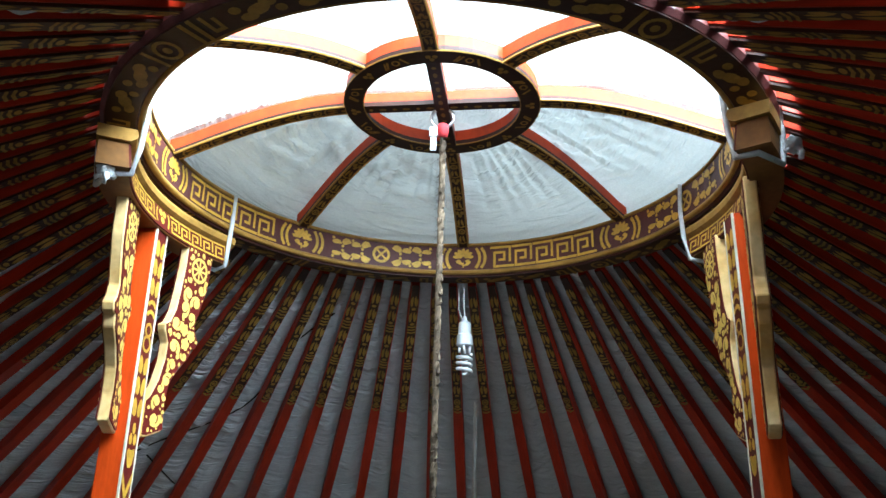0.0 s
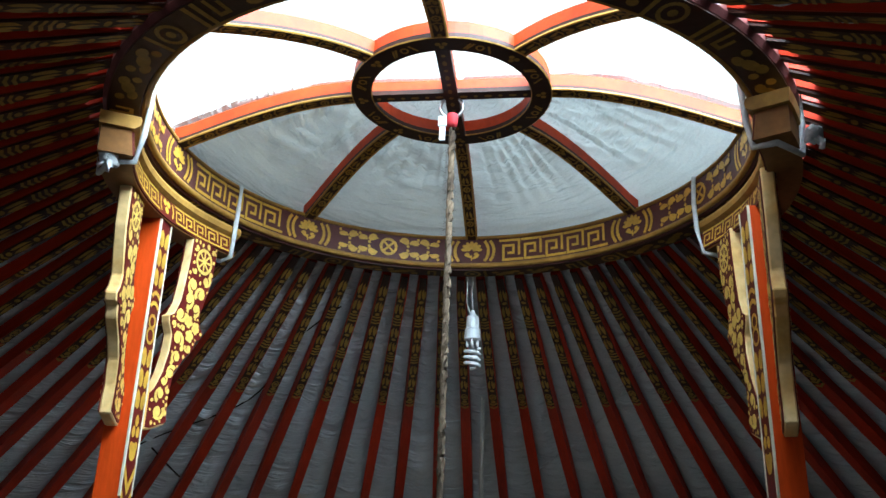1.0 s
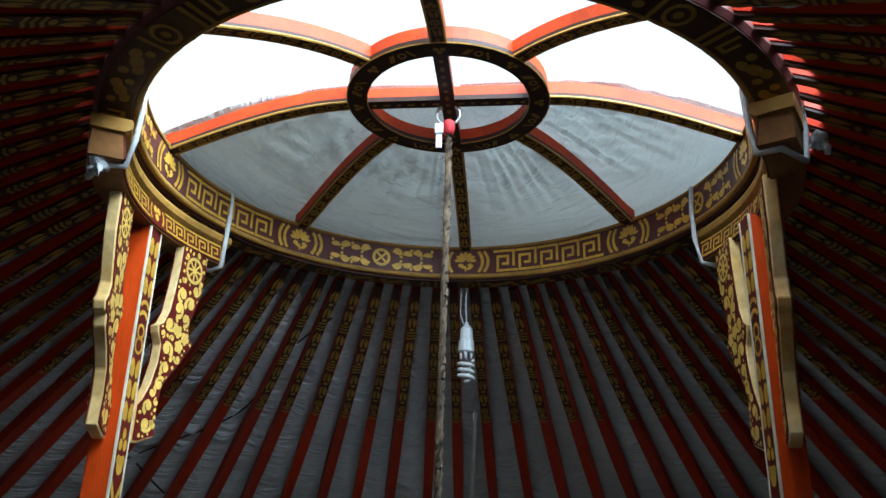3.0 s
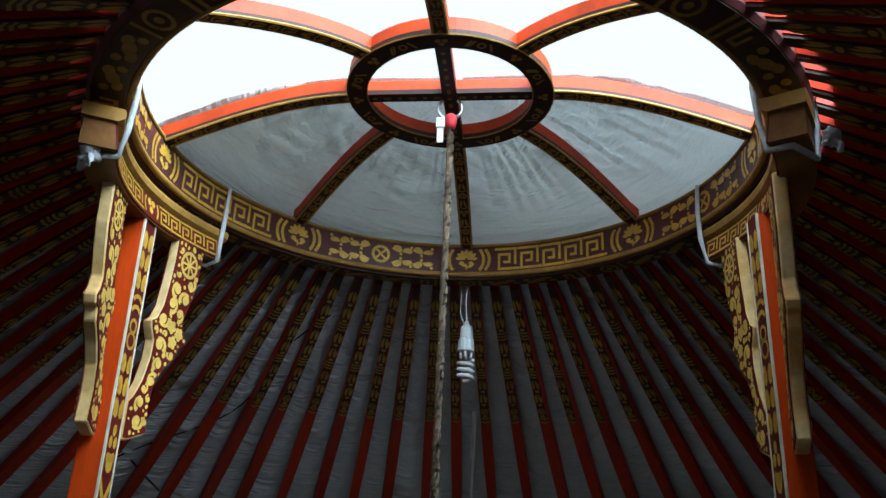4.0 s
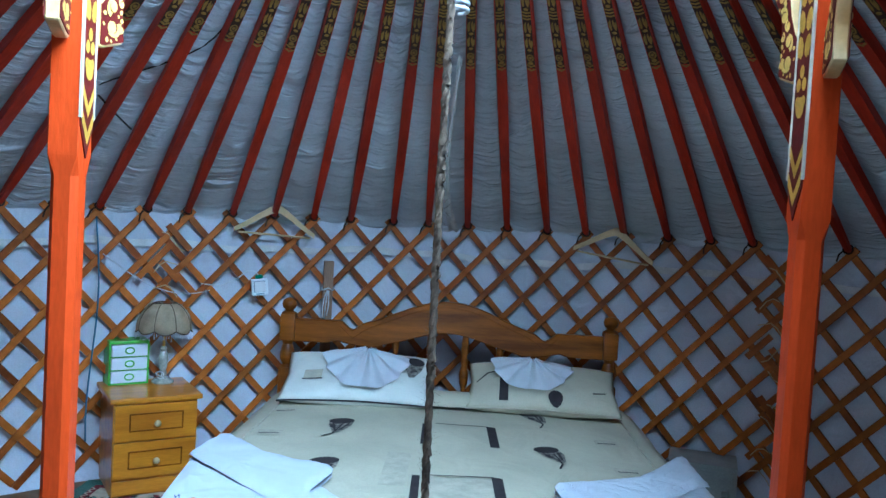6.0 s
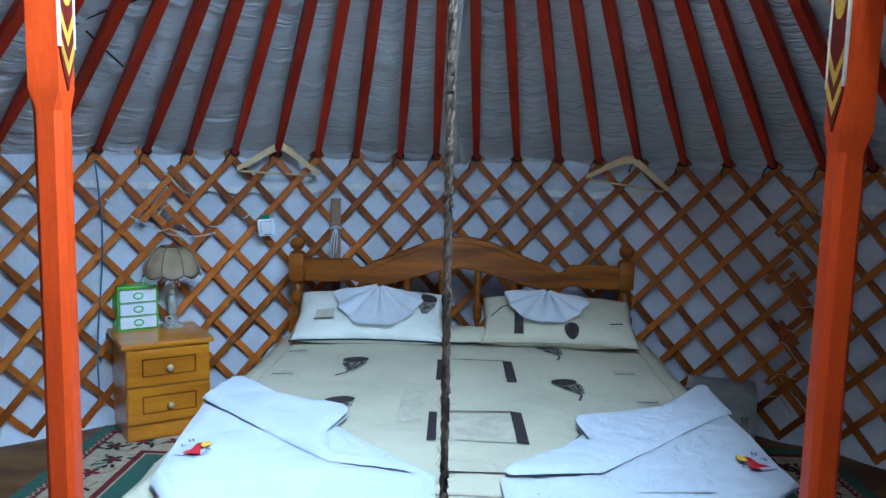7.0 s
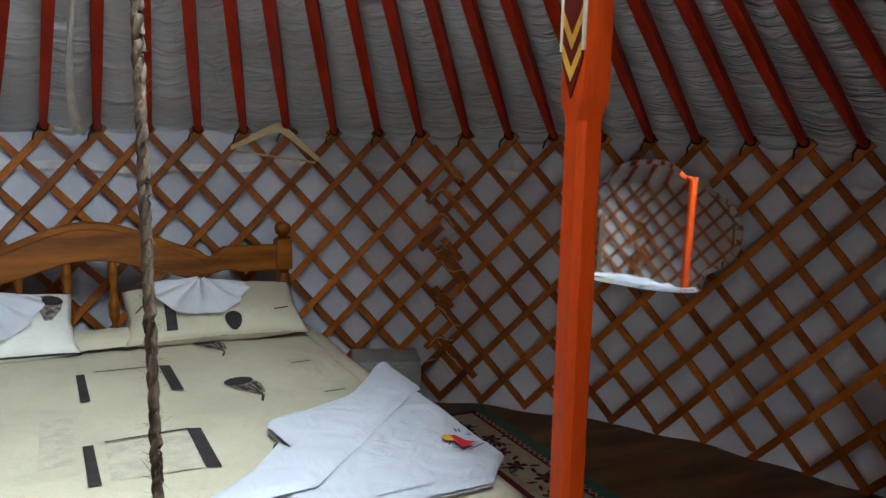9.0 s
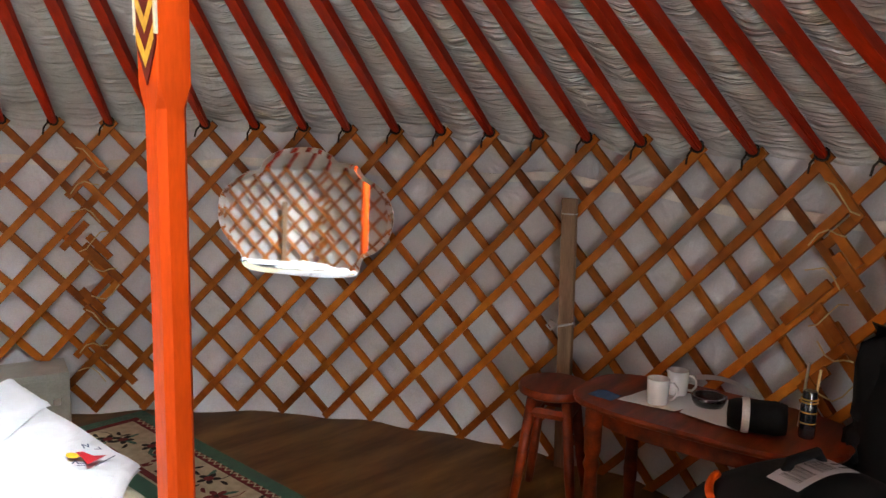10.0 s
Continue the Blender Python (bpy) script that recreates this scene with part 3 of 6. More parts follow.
def crown_cloth(u, v):
    a = -2 + 184 * u
    r = 0.03 + (RO + 0.10 - 0.03) * v
    p = polar(r, a, 0)
    z = (dome(min(r, RI)) + SPH + 0.010) if r < RI + 0.02 else ZR1 + SPH * 0.9
    ph = ((a + 360) % 45) / 45
    bag = math.sin(PI * ph)
    mid = math.sin(PI * min(1.0, r / RI)) * min(1.0, r / 0.42) ** 1.5
    z += -0.022 * bag * mid
    z += 0.008 * noise.noise((p.x * 6 + 3, p.y * 6, 1)) * mid
    z += 0.012 * noise.noise((r * 26 + 3 * math.sin(a * 0.05), a * 0.07, 4.4)) * mid * bag + 0.012 * noise.noise((a * 0.45, r * 2.2, 8.1)) * mid * min(1.0, r / 0.45) ** 2 + 0.010 * noise.noise((a * 0.16 + r * 22, r * 4, 2.1)) * mid
    rid = 1 - abs(noise.noise((r * 17 + 2.2 * math.sin(a * 0.07 + 1), a * 0.045, 14.4))) * 2.2
    z += 0.016 * max(0.0, rid) * bag * mid * max(0.0, 0.3 + noise.noise((p.x * 3, p.y * 3, 21)))
    fan = 1 - abs(noise.noise((a * 0.42, r * 1.3, 31.0))) * 2.4
    z += 0.015 * max(0.0, fan) * mid * (1 - ph) ** 1.5 * min(1.0, r / 0.45) ** 2
    if r > RI:
        z -= 0.10 * (r - RI) / 0.2
    return Vector((p.x + CX, p.y + CY, z))


cover = thing("crown_cover", "white canvas flap drawn over half of the crown", "canvas cover", TILT)
for k in range(4):
    bm = bmesh.new()
    sheet(bm, 56, 90, lambda u, v, k=k: crown_cloth((k + u) / 4, v))
    part("canvas_panel", bm, CROWNCLOTH, cover, smooth=True)
skirt.matrix_basis = TILT

# ---- roof poles ----
dr, dz = RP1 - RP0, ZP1 - ZP0
LP = math.hypot(dr, dz)
LPAINT = LP * (1.455 - RP0) / dr + 0.01
pole = thing("roof_pole", "red roof pole with a gold-on-brown painted upper end", "roof pole", group="roof poles round the crown")
bm = bmesh.new()
W = 0.036
secs = []
for x, w in ((0.0, 0.030), (0.10, W), (LPAINT, W + 0.002)):
    secs.append([(x, -w / 2, -w / 2), (x, w / 2, -w / 2), (x, w / 2, w / 2), (x, -w / 2, w / 2)])
for x, w in ((LPAINT + 0.10, 0.041), (LPAINT + 0.30, 0.043), (LP * 0.75, 0.040), (LP - 0.06, 0.032), (LP, 0.024)):
    secs.append([(x, -w / 2, -w / 2 * 0.9), (x, w / 2, -w / 2 * 0.9), (x, w / 2, w / 2 * 0.9), (x, -w / 2, w / 2 * 0.9)])
sweep(bm, secs)
bmesh.ops.bevel(bm, geom=[e for e in bm.edges if abs((e.verts[0].co - e.verts[1].co).normalized().x) > 0.9], offset=0.006, segments=2, affect="EDGES")
shaft = part("shaft", bm, RED, pole)
smooth_by_angle(shaft, 35)
bm = bmesh.new()
sweep(bm, [[(x, -w / 2 + 0.003, -w / 2 - 0.0015), (x, w / 2 - 0.003, -w / 2 - 0.0015), (x, w / 2 - 0.003, -w / 2 + 0.004), (x, -w / 2 + 0.003, -w / 2 + 0.004)] for x, w in ((0.0, 0.030), (0.10, W), (LPAINT, W + 0.002))])
upper = part("painted_panel", bm, BROWN, pole, "brown panel with gold ornament")
shapes = []
x = 0.05
k = 0
while x < LPAINT - 0.16:
    if k % 3 == 2:
        for d in (0, 0.016, 0.032):
            shapes += stroke([(x + d, -0.0125), (x + d + 0.004, 0), (x + d, 0.0125)], 0.0075)
        x += 0.050
    else:
        for sg in (-1, 1):
            shapes += drop(x, sg * 0.0045, 0.060, 0.014, 0.07 * sg) + disc(x + 0.030, sg * 0.0115, 0.018, 0.0032)
        shapes += disc(x + 0.070, 0, 0.008, 0.009)
        x += 0.084
    k += 1
shapes += arc(x + 0.03, 0, 0.018, 0, 2 * PI, 0.006, 12, 0.62) + disc(x + 0.03, 0, 0.009, 0.006) + disc(x + 0.062, 0, 0.011, 0.010)
for d in (0.084, 0.106):
    shapes += stroke([(x + d - 0.010, -0.0125), (x + d, 0), (x + d - 0.010, 0.0125)], 0.0085)
orn1 = ornament("gold_pattern", shapes, lambda u, v: Vector((u, v, -W / 2 - 0.0030)), GOLD_DULL, upper)
bm = bmesh.new()
tube(bm, [Vector((LP - 0.035, 0, 0)) + 0.021 * Vector((0.3 * math.sin(2 * t), math.cos(t), math.sin(t))) for t in (2 * PI * k / 10 for k in range(10))], 0.0045, 5, closed=True)
tube(bm, [(LP - 0.03, 0.02, -0.01), (LP - 0.02, 0.035, -0.03), (LP + 0.0, 0.04, -0.055)], 0.004, 5)
thong = part("thong", bm, LEATHERSTRAP, pole, "dark thong tying the pole foot")


def pole_pose(i):
    a = FIRST + 360 / POLES * i
    top = TILT @ (Vector((CX, CY, 0)) + polar(RP0, a, ZP0))
    foot = polar(RP1, a, ZP1 - sunk(a))
    d = foot - top
    m = d.to_track_quat("X", "Z").to_matrix().to_4x4()
    return Matrix.Translation(foot - d.normalized() * LP) @ m


pole.matrix_basis = pole_pose(0)
for i in range(1, POLES):
    rnd = random.uniform(-0.25, 0.25)
    copy_thing(pole, Matrix.Rotation(radians(rnd), 4, "Z") @ pole_pose(i) @ Matrix.Rotation(random.uniform(-0.2, 0.2), 4, "X"))

# ---- posts ----


def inside(q, poly):
    x, y = q
    hit = False
    for (x0, y0), (x1, y1) in zip(poly, poly[1:] + poly[:1]):
        if (y0 > y) != (y1 > y) and x < (x1 - x0) * (y - y0) / (y1 - y0) + x0:
            hit = not hit
    return hit


def comma(x, y, r, turn, hand):
    """A fat curled comma: a round head and a tail that bends round it."""
    head = disc(x, y, r * 0.62, r * 0.56, turn, 10)
    tail = []
    for i in range(7):
        f = i / 6
        t = turn + hand * (0.5 + 2.6 * f)
        w = r * (0.46 - 0.30 * f)
        cx, cy, rr = x + 0.42 * r * math.cos(turn), y + 0.42 * r * math.sin(turn), r * (0.80 + 0.35 * f)
        tail.append(((cx + (rr - w) * math.cos(t), cy + (rr - w) * math.sin(t)), (cx + (rr + w * 0.4) * math.cos(t), cy + (rr + w * 0.4) * math.sin(t))))
    return head + [[p[0], p[1], q[1], q[0]] for p, q in zip(tail, tail[1:])]


def wing_pattern(poly):
    """A dense gold scroll down the wing: a wheel, curled leaves, a bunch of flowers, leaves and dots."""
    rg = random.Random(11)
    lim = [(0.12 + (a - 0.12) * 0.93, 2.0 + (b - 2.0) * 0.97) for a, b in poly]
    out, taken = [], []

    def keep(shapes, x, y, r):
        if all(inside(q, lim) for s in shapes for q in s) and all(math.hypot(x - a, y - b) > r + c for a, b, c in taken):
            out.extend(shapes)
            taken.append((x, y, r))
            return True
        return False
    wheel = arc(0.183, 2.190, 0.033, 0, 2 * PI, 0.009, 16) + disc(0.183, 2.190, 0.008)
    for q in range(8):
        t = q * PI / 4
        wheel += stroke([(0.183 + 0.010 * math.cos(t), 2.190 + 0.010 * math.sin(t)), (0.183 + 0.027 * math.cos(t), 2.190 + 0.027 * math.sin(t))], 0.006)
    out.extend(wheel)
    taken.append((0.183, 2.190, 0.036))
    for x, y in ((0.150, 2.012), (0.182, 2.000), (0.160, 1.974)):
        flower_ = disc(x, y, 0.005)
        for q in range(5):
            flower_ += disc(x + 0.0105 * math.cos(q * 1.257 + x * 40), y + 0.0105 * math.sin(q * 1.257 + x * 40), 0.0078)
        out.extend(flower_)
        taken.append((x, y, 0.0175))
    for size, tries in ((0.024, 260), (0.020, 500), (0.015, 900), (0.011, 900)):
        for _ in range(tries):
            x, y = rg.uniform(0.03, 0.25), rg.uniform(1.71, 2.26)
            hand = rg.choice((-1, 1))
            keep(comma(x, y, size, rg.uniform(0, 6.28), hand), x, y, size * 0.88)
    for size in (0.009, 0.006, 0.004):
        for _ in range(1200):
            x, y = rg.uniform(0.03, 0.25), rg.uniform(1.71, 2.26)
            keep(disc(x, y, size, size * 0.8, rg.uniform(0, 3)), x, y, size * 1.25)
    return out


def post(x, side, tip):
    """A square post with a painted inner face, carved wings and the curved bracket that bears the ring. side: 1 when the inside is towards +x."""
    y0 = -0.037
    th = thing("post", "orange painted post with gold-painted carved bracket", "post", pose(x, y0, 0, 0, 0, 2 if side > 0 else 184), group="two posts under the crown")
    c = 0.0285
    ch = 0.012
    bm = bmesh.new()

    def sec(z, h, q):
        return [(-h + q, -h, z), (h - q, -h, z), (h, -h + q, z), (h, h - q, z), (h - q, h, z), (-h + q, h, z), (-h, h - q, z), (-h, -h + q, z)]
    sweep(bm, [sec(0, c, ch), sec(1.440 + tip, c, ch), sec(1.482 + tip, c + 0.0025, 0.0015), sec(2.25, c + 0.0025, 0.0015)])
    part("shaft", bm, ORANGE, th)
    # painted board on the inner face, ending in a chevron
    bm = bmesh.new()
    prism(bm, [(-0.0285, 2.25), (-0.0285, 1.545 + tip), (0, 1.478 + tip), (0.0285, 1.545 + tip), (0.0285, 2.25)], 0.003, Matrix.Translation((c + 0.0040, 0, 0)) @ Matrix.Rotation(PI / 2, 4, "Z"))
    board = part("painted_board", bm, MAROON, th, "maroon board with gold ornament")
    bm = bmesh.new()
    for s in (-1, 1):
        box(bm, c + 0.002, c + 0.0070, s * 0.0295 - 0.0030, s * 0.0295 + 0.0030, 1.56 + tip, 2.25)
    part("edge_bead", bm, CREAM, board)
    shapes = []
    for z in (1.50 + tip, 1.555 + tip):
        shapes += [[(-0.026, z + 0.052), (0, z + 0.006), (0.026, z + 0.052), (0.026, z + 0.078), (0, z + 0.032), (-0.026, z + 0.078)]]
    shapes += disc(0, 1.660, 0.017, 0.022) + disc(-0.012, 1.672, 0.009, 0.012) + disc(0.012, 1.672, 0.009, 0.012)
    shapes += disc(-0.011, 1.706, 0.009, 0.014) + disc(0.011, 1.706, 0.009, 0.014) + disc(0, 1.732, 0.009, 0.014)
    z = 1.76
    k = 0
    while z < 2.20:
        if k % 5 == 3:
            shapes += arc(0, z + 0.025, 0.019, 0, 2 * PI, 0.008, 12) + arc(0, z + 0.060, 0.016, 0, 2 * PI, 0.008, 12)
            z += 0.088
        elif k % 5 == 4:
            for d in (0, 0.026):
                shapes += arc(0, z - 0.004 + d, 0.024, 0.5, PI - 0.5, 0.011, 8)
            z += 0.062
        else:
            for s in (-1, 1):
                shapes += disc(s * 0.014, z + 0.022, 0.012, 0.024, s * -0.15, 8) + drop(s * 0.022, z, 0.030, 0.012, PI / 2 + 0.3 * s)
            z += 0.052
        k += 1
    ornament("gold_pattern", shapes, lambda u, v: Vector((c + 0.0067, u, v)), GOLD, board)
    # wings, their strong light put into paler gold and cream paints
    wing_out = [(0.052, 1.715), (0.115, 1.735), (0.108, 1.80), (0.118, 1.86), (0.150, 1.905), (0.188, 1.940), (0.196, 1.968), (0.214, 1.972), (0.222, 1.992), (0.206, 2.010),
                (0.198, 2.040), (0.216, 2.090), (0.236, 2.150), (0.246, 2.255), (0.130, 2.255), (0.128, 2.19), (0.120, 2.12), (0.110, 2.06), (0.092, 2.022), (0.074, 2.012),
                (0.078, 1.995), (0.094, 1.965), (0.092, 1.92), (0.076, 1.86), (0.052, 1.815), (0.036, 1.800), (0.036, 1.715)]
    for s in (-1, 1):
        near = s == -side
        inward = {(True, 1): 0.21, (False, 1): 0.25, (True, -1): 0.30, (False, -1): 0.0}[(near, side)]
        turn = Matrix.Translation((-0.015 if near else 0.015, 0, 0)) @ Matrix.Rotation(s * (PI / 2 - inward), 4, "Z")
        bm = bmesh.new()
        prism(bm, wing_out, 0.028, turn)
        bmesh.ops.bevel(bm, geom=[e for e in bm.edges], offset=0.003, segments=1, affect="EDGES")
        wing = part("carved_wing", bm, LITCREAM, th, "carved wing board, gold on maroon")
        for f in (-1, 1):
            bm = bmesh.new()
            cx_, cz_ = 0.12, 2.0
            prism(bm, [(cx_ + (a - cx_) * 0.95, cz_ + (b - cz_) * 0.975) for a, b in wing_out], 0.002, turn @ Matrix.Translation((0, f * 0.0150, 0)))
            face = part("painted_face", bm, MAROON, wing)
            sh = wing_pattern(wing_out)
            ornament("gold_pattern", sh, lambda u, v, f=f, t=turn: t @ Vector((u, f * 0.0175, v)), LITGOLD, face)
    # curved bracket under the ring, in the ring's own frame
    back = th.matrix_basis.inverted()
    mid = 180 if side > 0 else 0
    bm = bmesh.new()
    a0, a1 = mid - 27.5 + 2.4 * side, mid + 27.5 + 2.4 * side
    ring_body(bm, [(RI + 0.010, 2.242), (RI + 0.080, 2.242), (RI + 0.080, 2.301), (RI + 0.020, 2.301)], a0, a1, 24)
    bmesh.ops.transform(bm, matrix=back, verts=bm.verts)
    br = part("curved_bracket", bm, OCHRE, th, "curved bracket with a gold key pattern")
    bm = bmesh.new()
    ring_body(bm, [(RI + 0.016, 2.3015), (RI + 0.086, 2.3015), (RI + 0.088, 2.331), (RI + 0.006, 2.331), (RI + 0.002, 2.322), (RI + 0.004, 2.310)], a0 - 0.7, a1 + 0.7, 24)
    bmesh.ops.transform(bm, matrix=back, verts=bm.verts)
    part("moulding", bm, GOLD_EDGE, br)
    bm = bmesh.new()
    ring_body(bm, [(RI + 0.006, 2.246), (RI + 0.012, 2.246), (RI + 0.020, 2.300), (RI + 0.014, 2.300)], a0 + 0.5, a1 - 0.5, 24)
    bmesh.ops.transform(bm, matrix=back, verts=bm.verts)
    bf = part("painted_face", bm, MAROON, br)
    n = 5
    for (b0, b1) in ((a0 + 1.2, mid - 3.6), (mid + 3.6, a1 - 1.2)):
        shapes = [[(b0 + (b1 - b0) * u / n, v) for u, v in s] for s in fret(n)]
        ornament("key_pattern", shapes, lambda u, v: back @ (Vector((CX, CY, 0)) + polar(RI + 0.0045 + 0.008 * v, u, 2.250 + 0.048 * v)), GOLD, bf)
    shapes = scaled(disc(-0.010, 0.012, 0.010) + disc(0.010, 0.012, 0.010) + disc(0, -0.008, 0.010) + arc(0, 0, 0.036, -0.6, 0.6, 0.007) + arc(0, 0, 0.036, PI - 0.6, PI + 0.6, 0.007), mid, 0.5, PER, 1 / 0.05)
    ornament("gold_pattern", shapes, lambda u, v: back @ (Vector((CX, CY, 0)) + polar(RI + 0.0045 + 0.008 * v, u, 2.250 + 0.048 * v)), GOLD, bf)
    # white cords that tie bracket and ring
    for e, a in ((0, a0 + 1.5), (1, a1 - 1.5)):
        bm = bmesh.new()
        o = Vector((CX, CY, 0))
        loop = [(RI - 0.008, ZR1 + 0.01), (RI - 0.010, 2.38), (RI - 0.006, 2.30), (RI + 0.004, 2.236), (RI + 0.05, 2.232), (RI + 0.082, 2.236), (RI + 0.088, 2.30), (RO + 0.007, ZR1 + 0.008), (RI + 0.05, ZR1 + 0.012)]
        tube(bm, [back @ (o + polar(r, a + 0.5 * math.sin(i) + ((mid - a) * 0.22 if i in (5, 6, 7) else 0.0), z)) for i, (r, z) in enumerate(loop)], 0.0068, 8, closed=True)
        if (e == 0) == (side < 0):
            # knot at the near end
            for q in range(5):
                kn = o + polar(RI + (0.055 if side > 0 else 0.115), a, 2.234)
                tube(bm, [back @ (kn + 0.013 * Vector((math.cos(t + q), math.sin(t * 1.3 + q), 0.8 * math.cos(2 * t + q)))) for t in (0.7 * i for i in range(7))], 0.006, 6)
            tube(bm, [back @ (kn + Vector(p)) for p in ((0, 0, 0), (0.01, -0.01, -0.02), (0.006, -0.012, -0.034))], 0.006, 6)
            tube(bm, [back @ (kn + Vector(p)) for p in ((0, 0, 0), (-0.012, -0.006, -0.012), (-0.020, -0.008, -0.018))], 0.005, 6)
        part("tie_cord", bm, CORD, th, "white cotton cord", smooth=True)
    # base block
    bm = bmesh.new()
    box(bm, -0.06, 0.06, -0.06, 0.06, 0, 0.05, bevel=0.008)
    part("foot", bm, ORANGE, th)
    return th


post(-0.774, 1, 0.0)
post(0.744, -1, -0.045)

# ---- lattice wall ----
DZ = 0.118                    # height between crossings
STEP = 360 / POLES / 2        # degrees between crossings


def slat(sign, r):
    bm = bmesh.new()
    n = 14
    top = ZW + 0.030
    w = 0.0165
    secs = []
    cs = 1 / math.hypot(1, DZ / (radians(STEP) * RW))
    sn = math.sqrt(1 - cs * cs)
    for i in range(n + 1):
        z = top + (0.02 - top) * i / n
        a = sign * STEP * (ZW - z) / DZ
        p = polar(r, a, z)
        out = polar(1, a, 0)
        tang = Vector((-out.y, out.x, 0))
        side = (tang * sn + Vector((0, 0, 1)) * cs * sign) * w
        th = out * 0.006
        secs.append([p - side - th, p - side * 0.9 - th * 1.3, p + side * 0.9 - th * 1.3, p + side - th, p + side + th, p - side + th])
    sweep(bm, secs)
    return bm


lattice = thing("lattice_wall", "folding lattice wall of brown crossed wooden slats", "lattice wall", kind="structure")
made = {}
for i in range(POLES):
    deg = FIRST + i * 360 / POLES
    for sign, r in ((1, RW - 0.008), (-1, RW + 0.008)):
        lo, hi = sorted((deg, deg + sign * STEP * 11.3))
        if any(lo + q < DOOR1 + 1 and hi + q > DOOR0 - 1 for q in (-360, 0, 360)):
            continue
        if sign not in made:
            made[sign] = part("slat", slat(sign, r), LATTICE, lattice)
            made[sign].matrix_basis = Matrix.Rotation(radians(deg), 4, "Z")
        else:
            share("slat", made[sign], Matrix.Translation((0, 0, -sunk(deg))) @ Matrix.Rotation(radians(deg + random.uniform(-0.12, 0.12)), 4, "Z"), lattice)

# ---- lattice joints, cords, straps ----
JOINTS = (121.5, 54.0, -12.5, 187.3)


def stub(sign, r, a_mid, z_mid, length, parent):
    """A short slat where two lattice sections overlap."""
    bm = bmesh.new()
    secs = []
    w = 0.016
    cs = 1 / math.hypot(1, DZ / (radians(STEP) * RW))
    sn = math.sqrt(1 - cs * cs)
    for i in range(5):
        z = z_mid + length * (i / 4 - 0.5)
        a = a_mid - sign * STEP * (z - z_mid) / DZ
        p, out = polar(r, a, z), polar(1, a, 0)
        tang = Vector((-out.y, out.x, 0))
        side = (tang * sn + Vector((0, 0, 1)) * cs * sign) * w
        secs.append([p - side - out * 0.006, p + side - out * 0.006, p + side + out * 0.006, p - side + out * 0.006])
    sweep(bm, secs)
    return part("overlap_slat", bm, LATTICE, parent)


for j, a in enumerate(JOINTS):
    for k in range(4 if j == 0 else 9):
        z = 1.21 - k * 0.122
        sg = 1 if k % 2 else -1
        stub(sg, RW - 0.022, a + (0.9 if k % 2 else -0.6) + 1.1 * math.sin(k * 2.1 + j), z, 0.125 + 0.04 * math.sin(k * 1.7 + j), lattice)
        if k % 2:
            stub(-sg, RW - 0.027, a + 0.5 * math.cos(k + j), z - 0.05, 0.10, lattice)
        bm = bmesh.new()
        o, c = polar(1, a, 0), polar(RW - 0.036, a + 0.8 * math.sin(k), z - 0.02)
        tg = Vector((-o.y, o.x, 0))
        tube(bm, [c + tg * (0.06 * s) + Vector((0, 0, 0.025 * math.sin(s * 2.4 + k) - 0.03 * s * (1 if k % 2 else -1))) - o * 0.006 for s in (-1, -0.5, 0, 0.5, 1)], 0.0028, 5)
        cord = part("lashing", bm, BAREWOOD, lattice)

# strap along the wall behind the slats
for a0, a1 in ((-40, 128), (128, 250)):
    bm = bmesh.new()
    n = 90
    secs = []
    for i in range(n + 1):
        a = a0 + (a1 - a0) * i / n
        z = 1.172 + 0.012 * math.sin(a * 0.21) + 0.008 * math.sin(a * 0.63 + 1) - 1.6 * sunk(a)
        tw = 0.3 * math.sin(a * 0.31)
        h = 0.018
        secs.append([polar(RW + 0.0165 - tw * 0.004, a, z + h), polar(RW + 0.0195 - tw * 0.004, a, z + h), polar(RW + 0.0195 + tw * 0.004, a, z - h), polar(RW + 0.0165 + tw * 0.004, a, z - h)])
    sweep(bm, secs)
    tagged(part("wall_strap", bm, STRAP), "white cotton girth strap along the canvas wall", "strap")

# cords lying on the roof canvas


def on_roof(r, deg, lift=0.0):
    p = polar(r, deg, 0)
    f = (r - RP0) / (RP1 - RP0)
    return Vector((p.x, p.y + CY * (1 - f), ZP0 + (ZP1 - ZP0) * f + 0.024 + lift))


bm = bmesh.new()
tube(bm, [on_roof(0.95 + 1.05 * t, 52 + 32 * t, 0.004 * math.sin(9 * t)) for t in (k / 16 for k in range(17))], 0.006, 6)
tagged(part("rope_line", bm, CORD), "pale cord running slantwise under the roof canvas", "cord")
bm = bmesh.new()
tube(bm, [on_roof(1.05 + 0.9 * t, 118 + 17 * t + 2 * math.sin(8 * t), -0.002) for t in (k / 20 for k in range(21))], 0.0032, 6)
tube(bm, [on_roof(1.95 + 0.14 * t, 135 - 5 * t, -0.03 * t) for t in (k / 6 for k in range(7))], 0.0038, 6)
tagged(part("electric_cable", bm, LEATHERSTRAP), "dark thin cable along the roof poles", "cable")

# loose strip of white cloth hanging under the roof
bm = bmesh.new()


def strip(u, v):
    r = 1.42 + 1.22 * u
    p = on_roof(r, 90.1 + 1.2 * math.sin(PI * u), -0.060 - 0.05 * math.sin(PI * u) - 0.04 * u * u)
    w = 0.009 + 0.018 * u ** 3
    return p + Vector(((v - 0.5) * 2 * w, 0, 0.010 * math.sin(v * 7 + u * 6)))


sheet(bm, 40, 5, strip)
tagged(part("cloth_strip", bm, STRAP, smooth=True), "loose white cloth strip hanging from a roof pole", "cloth strip")

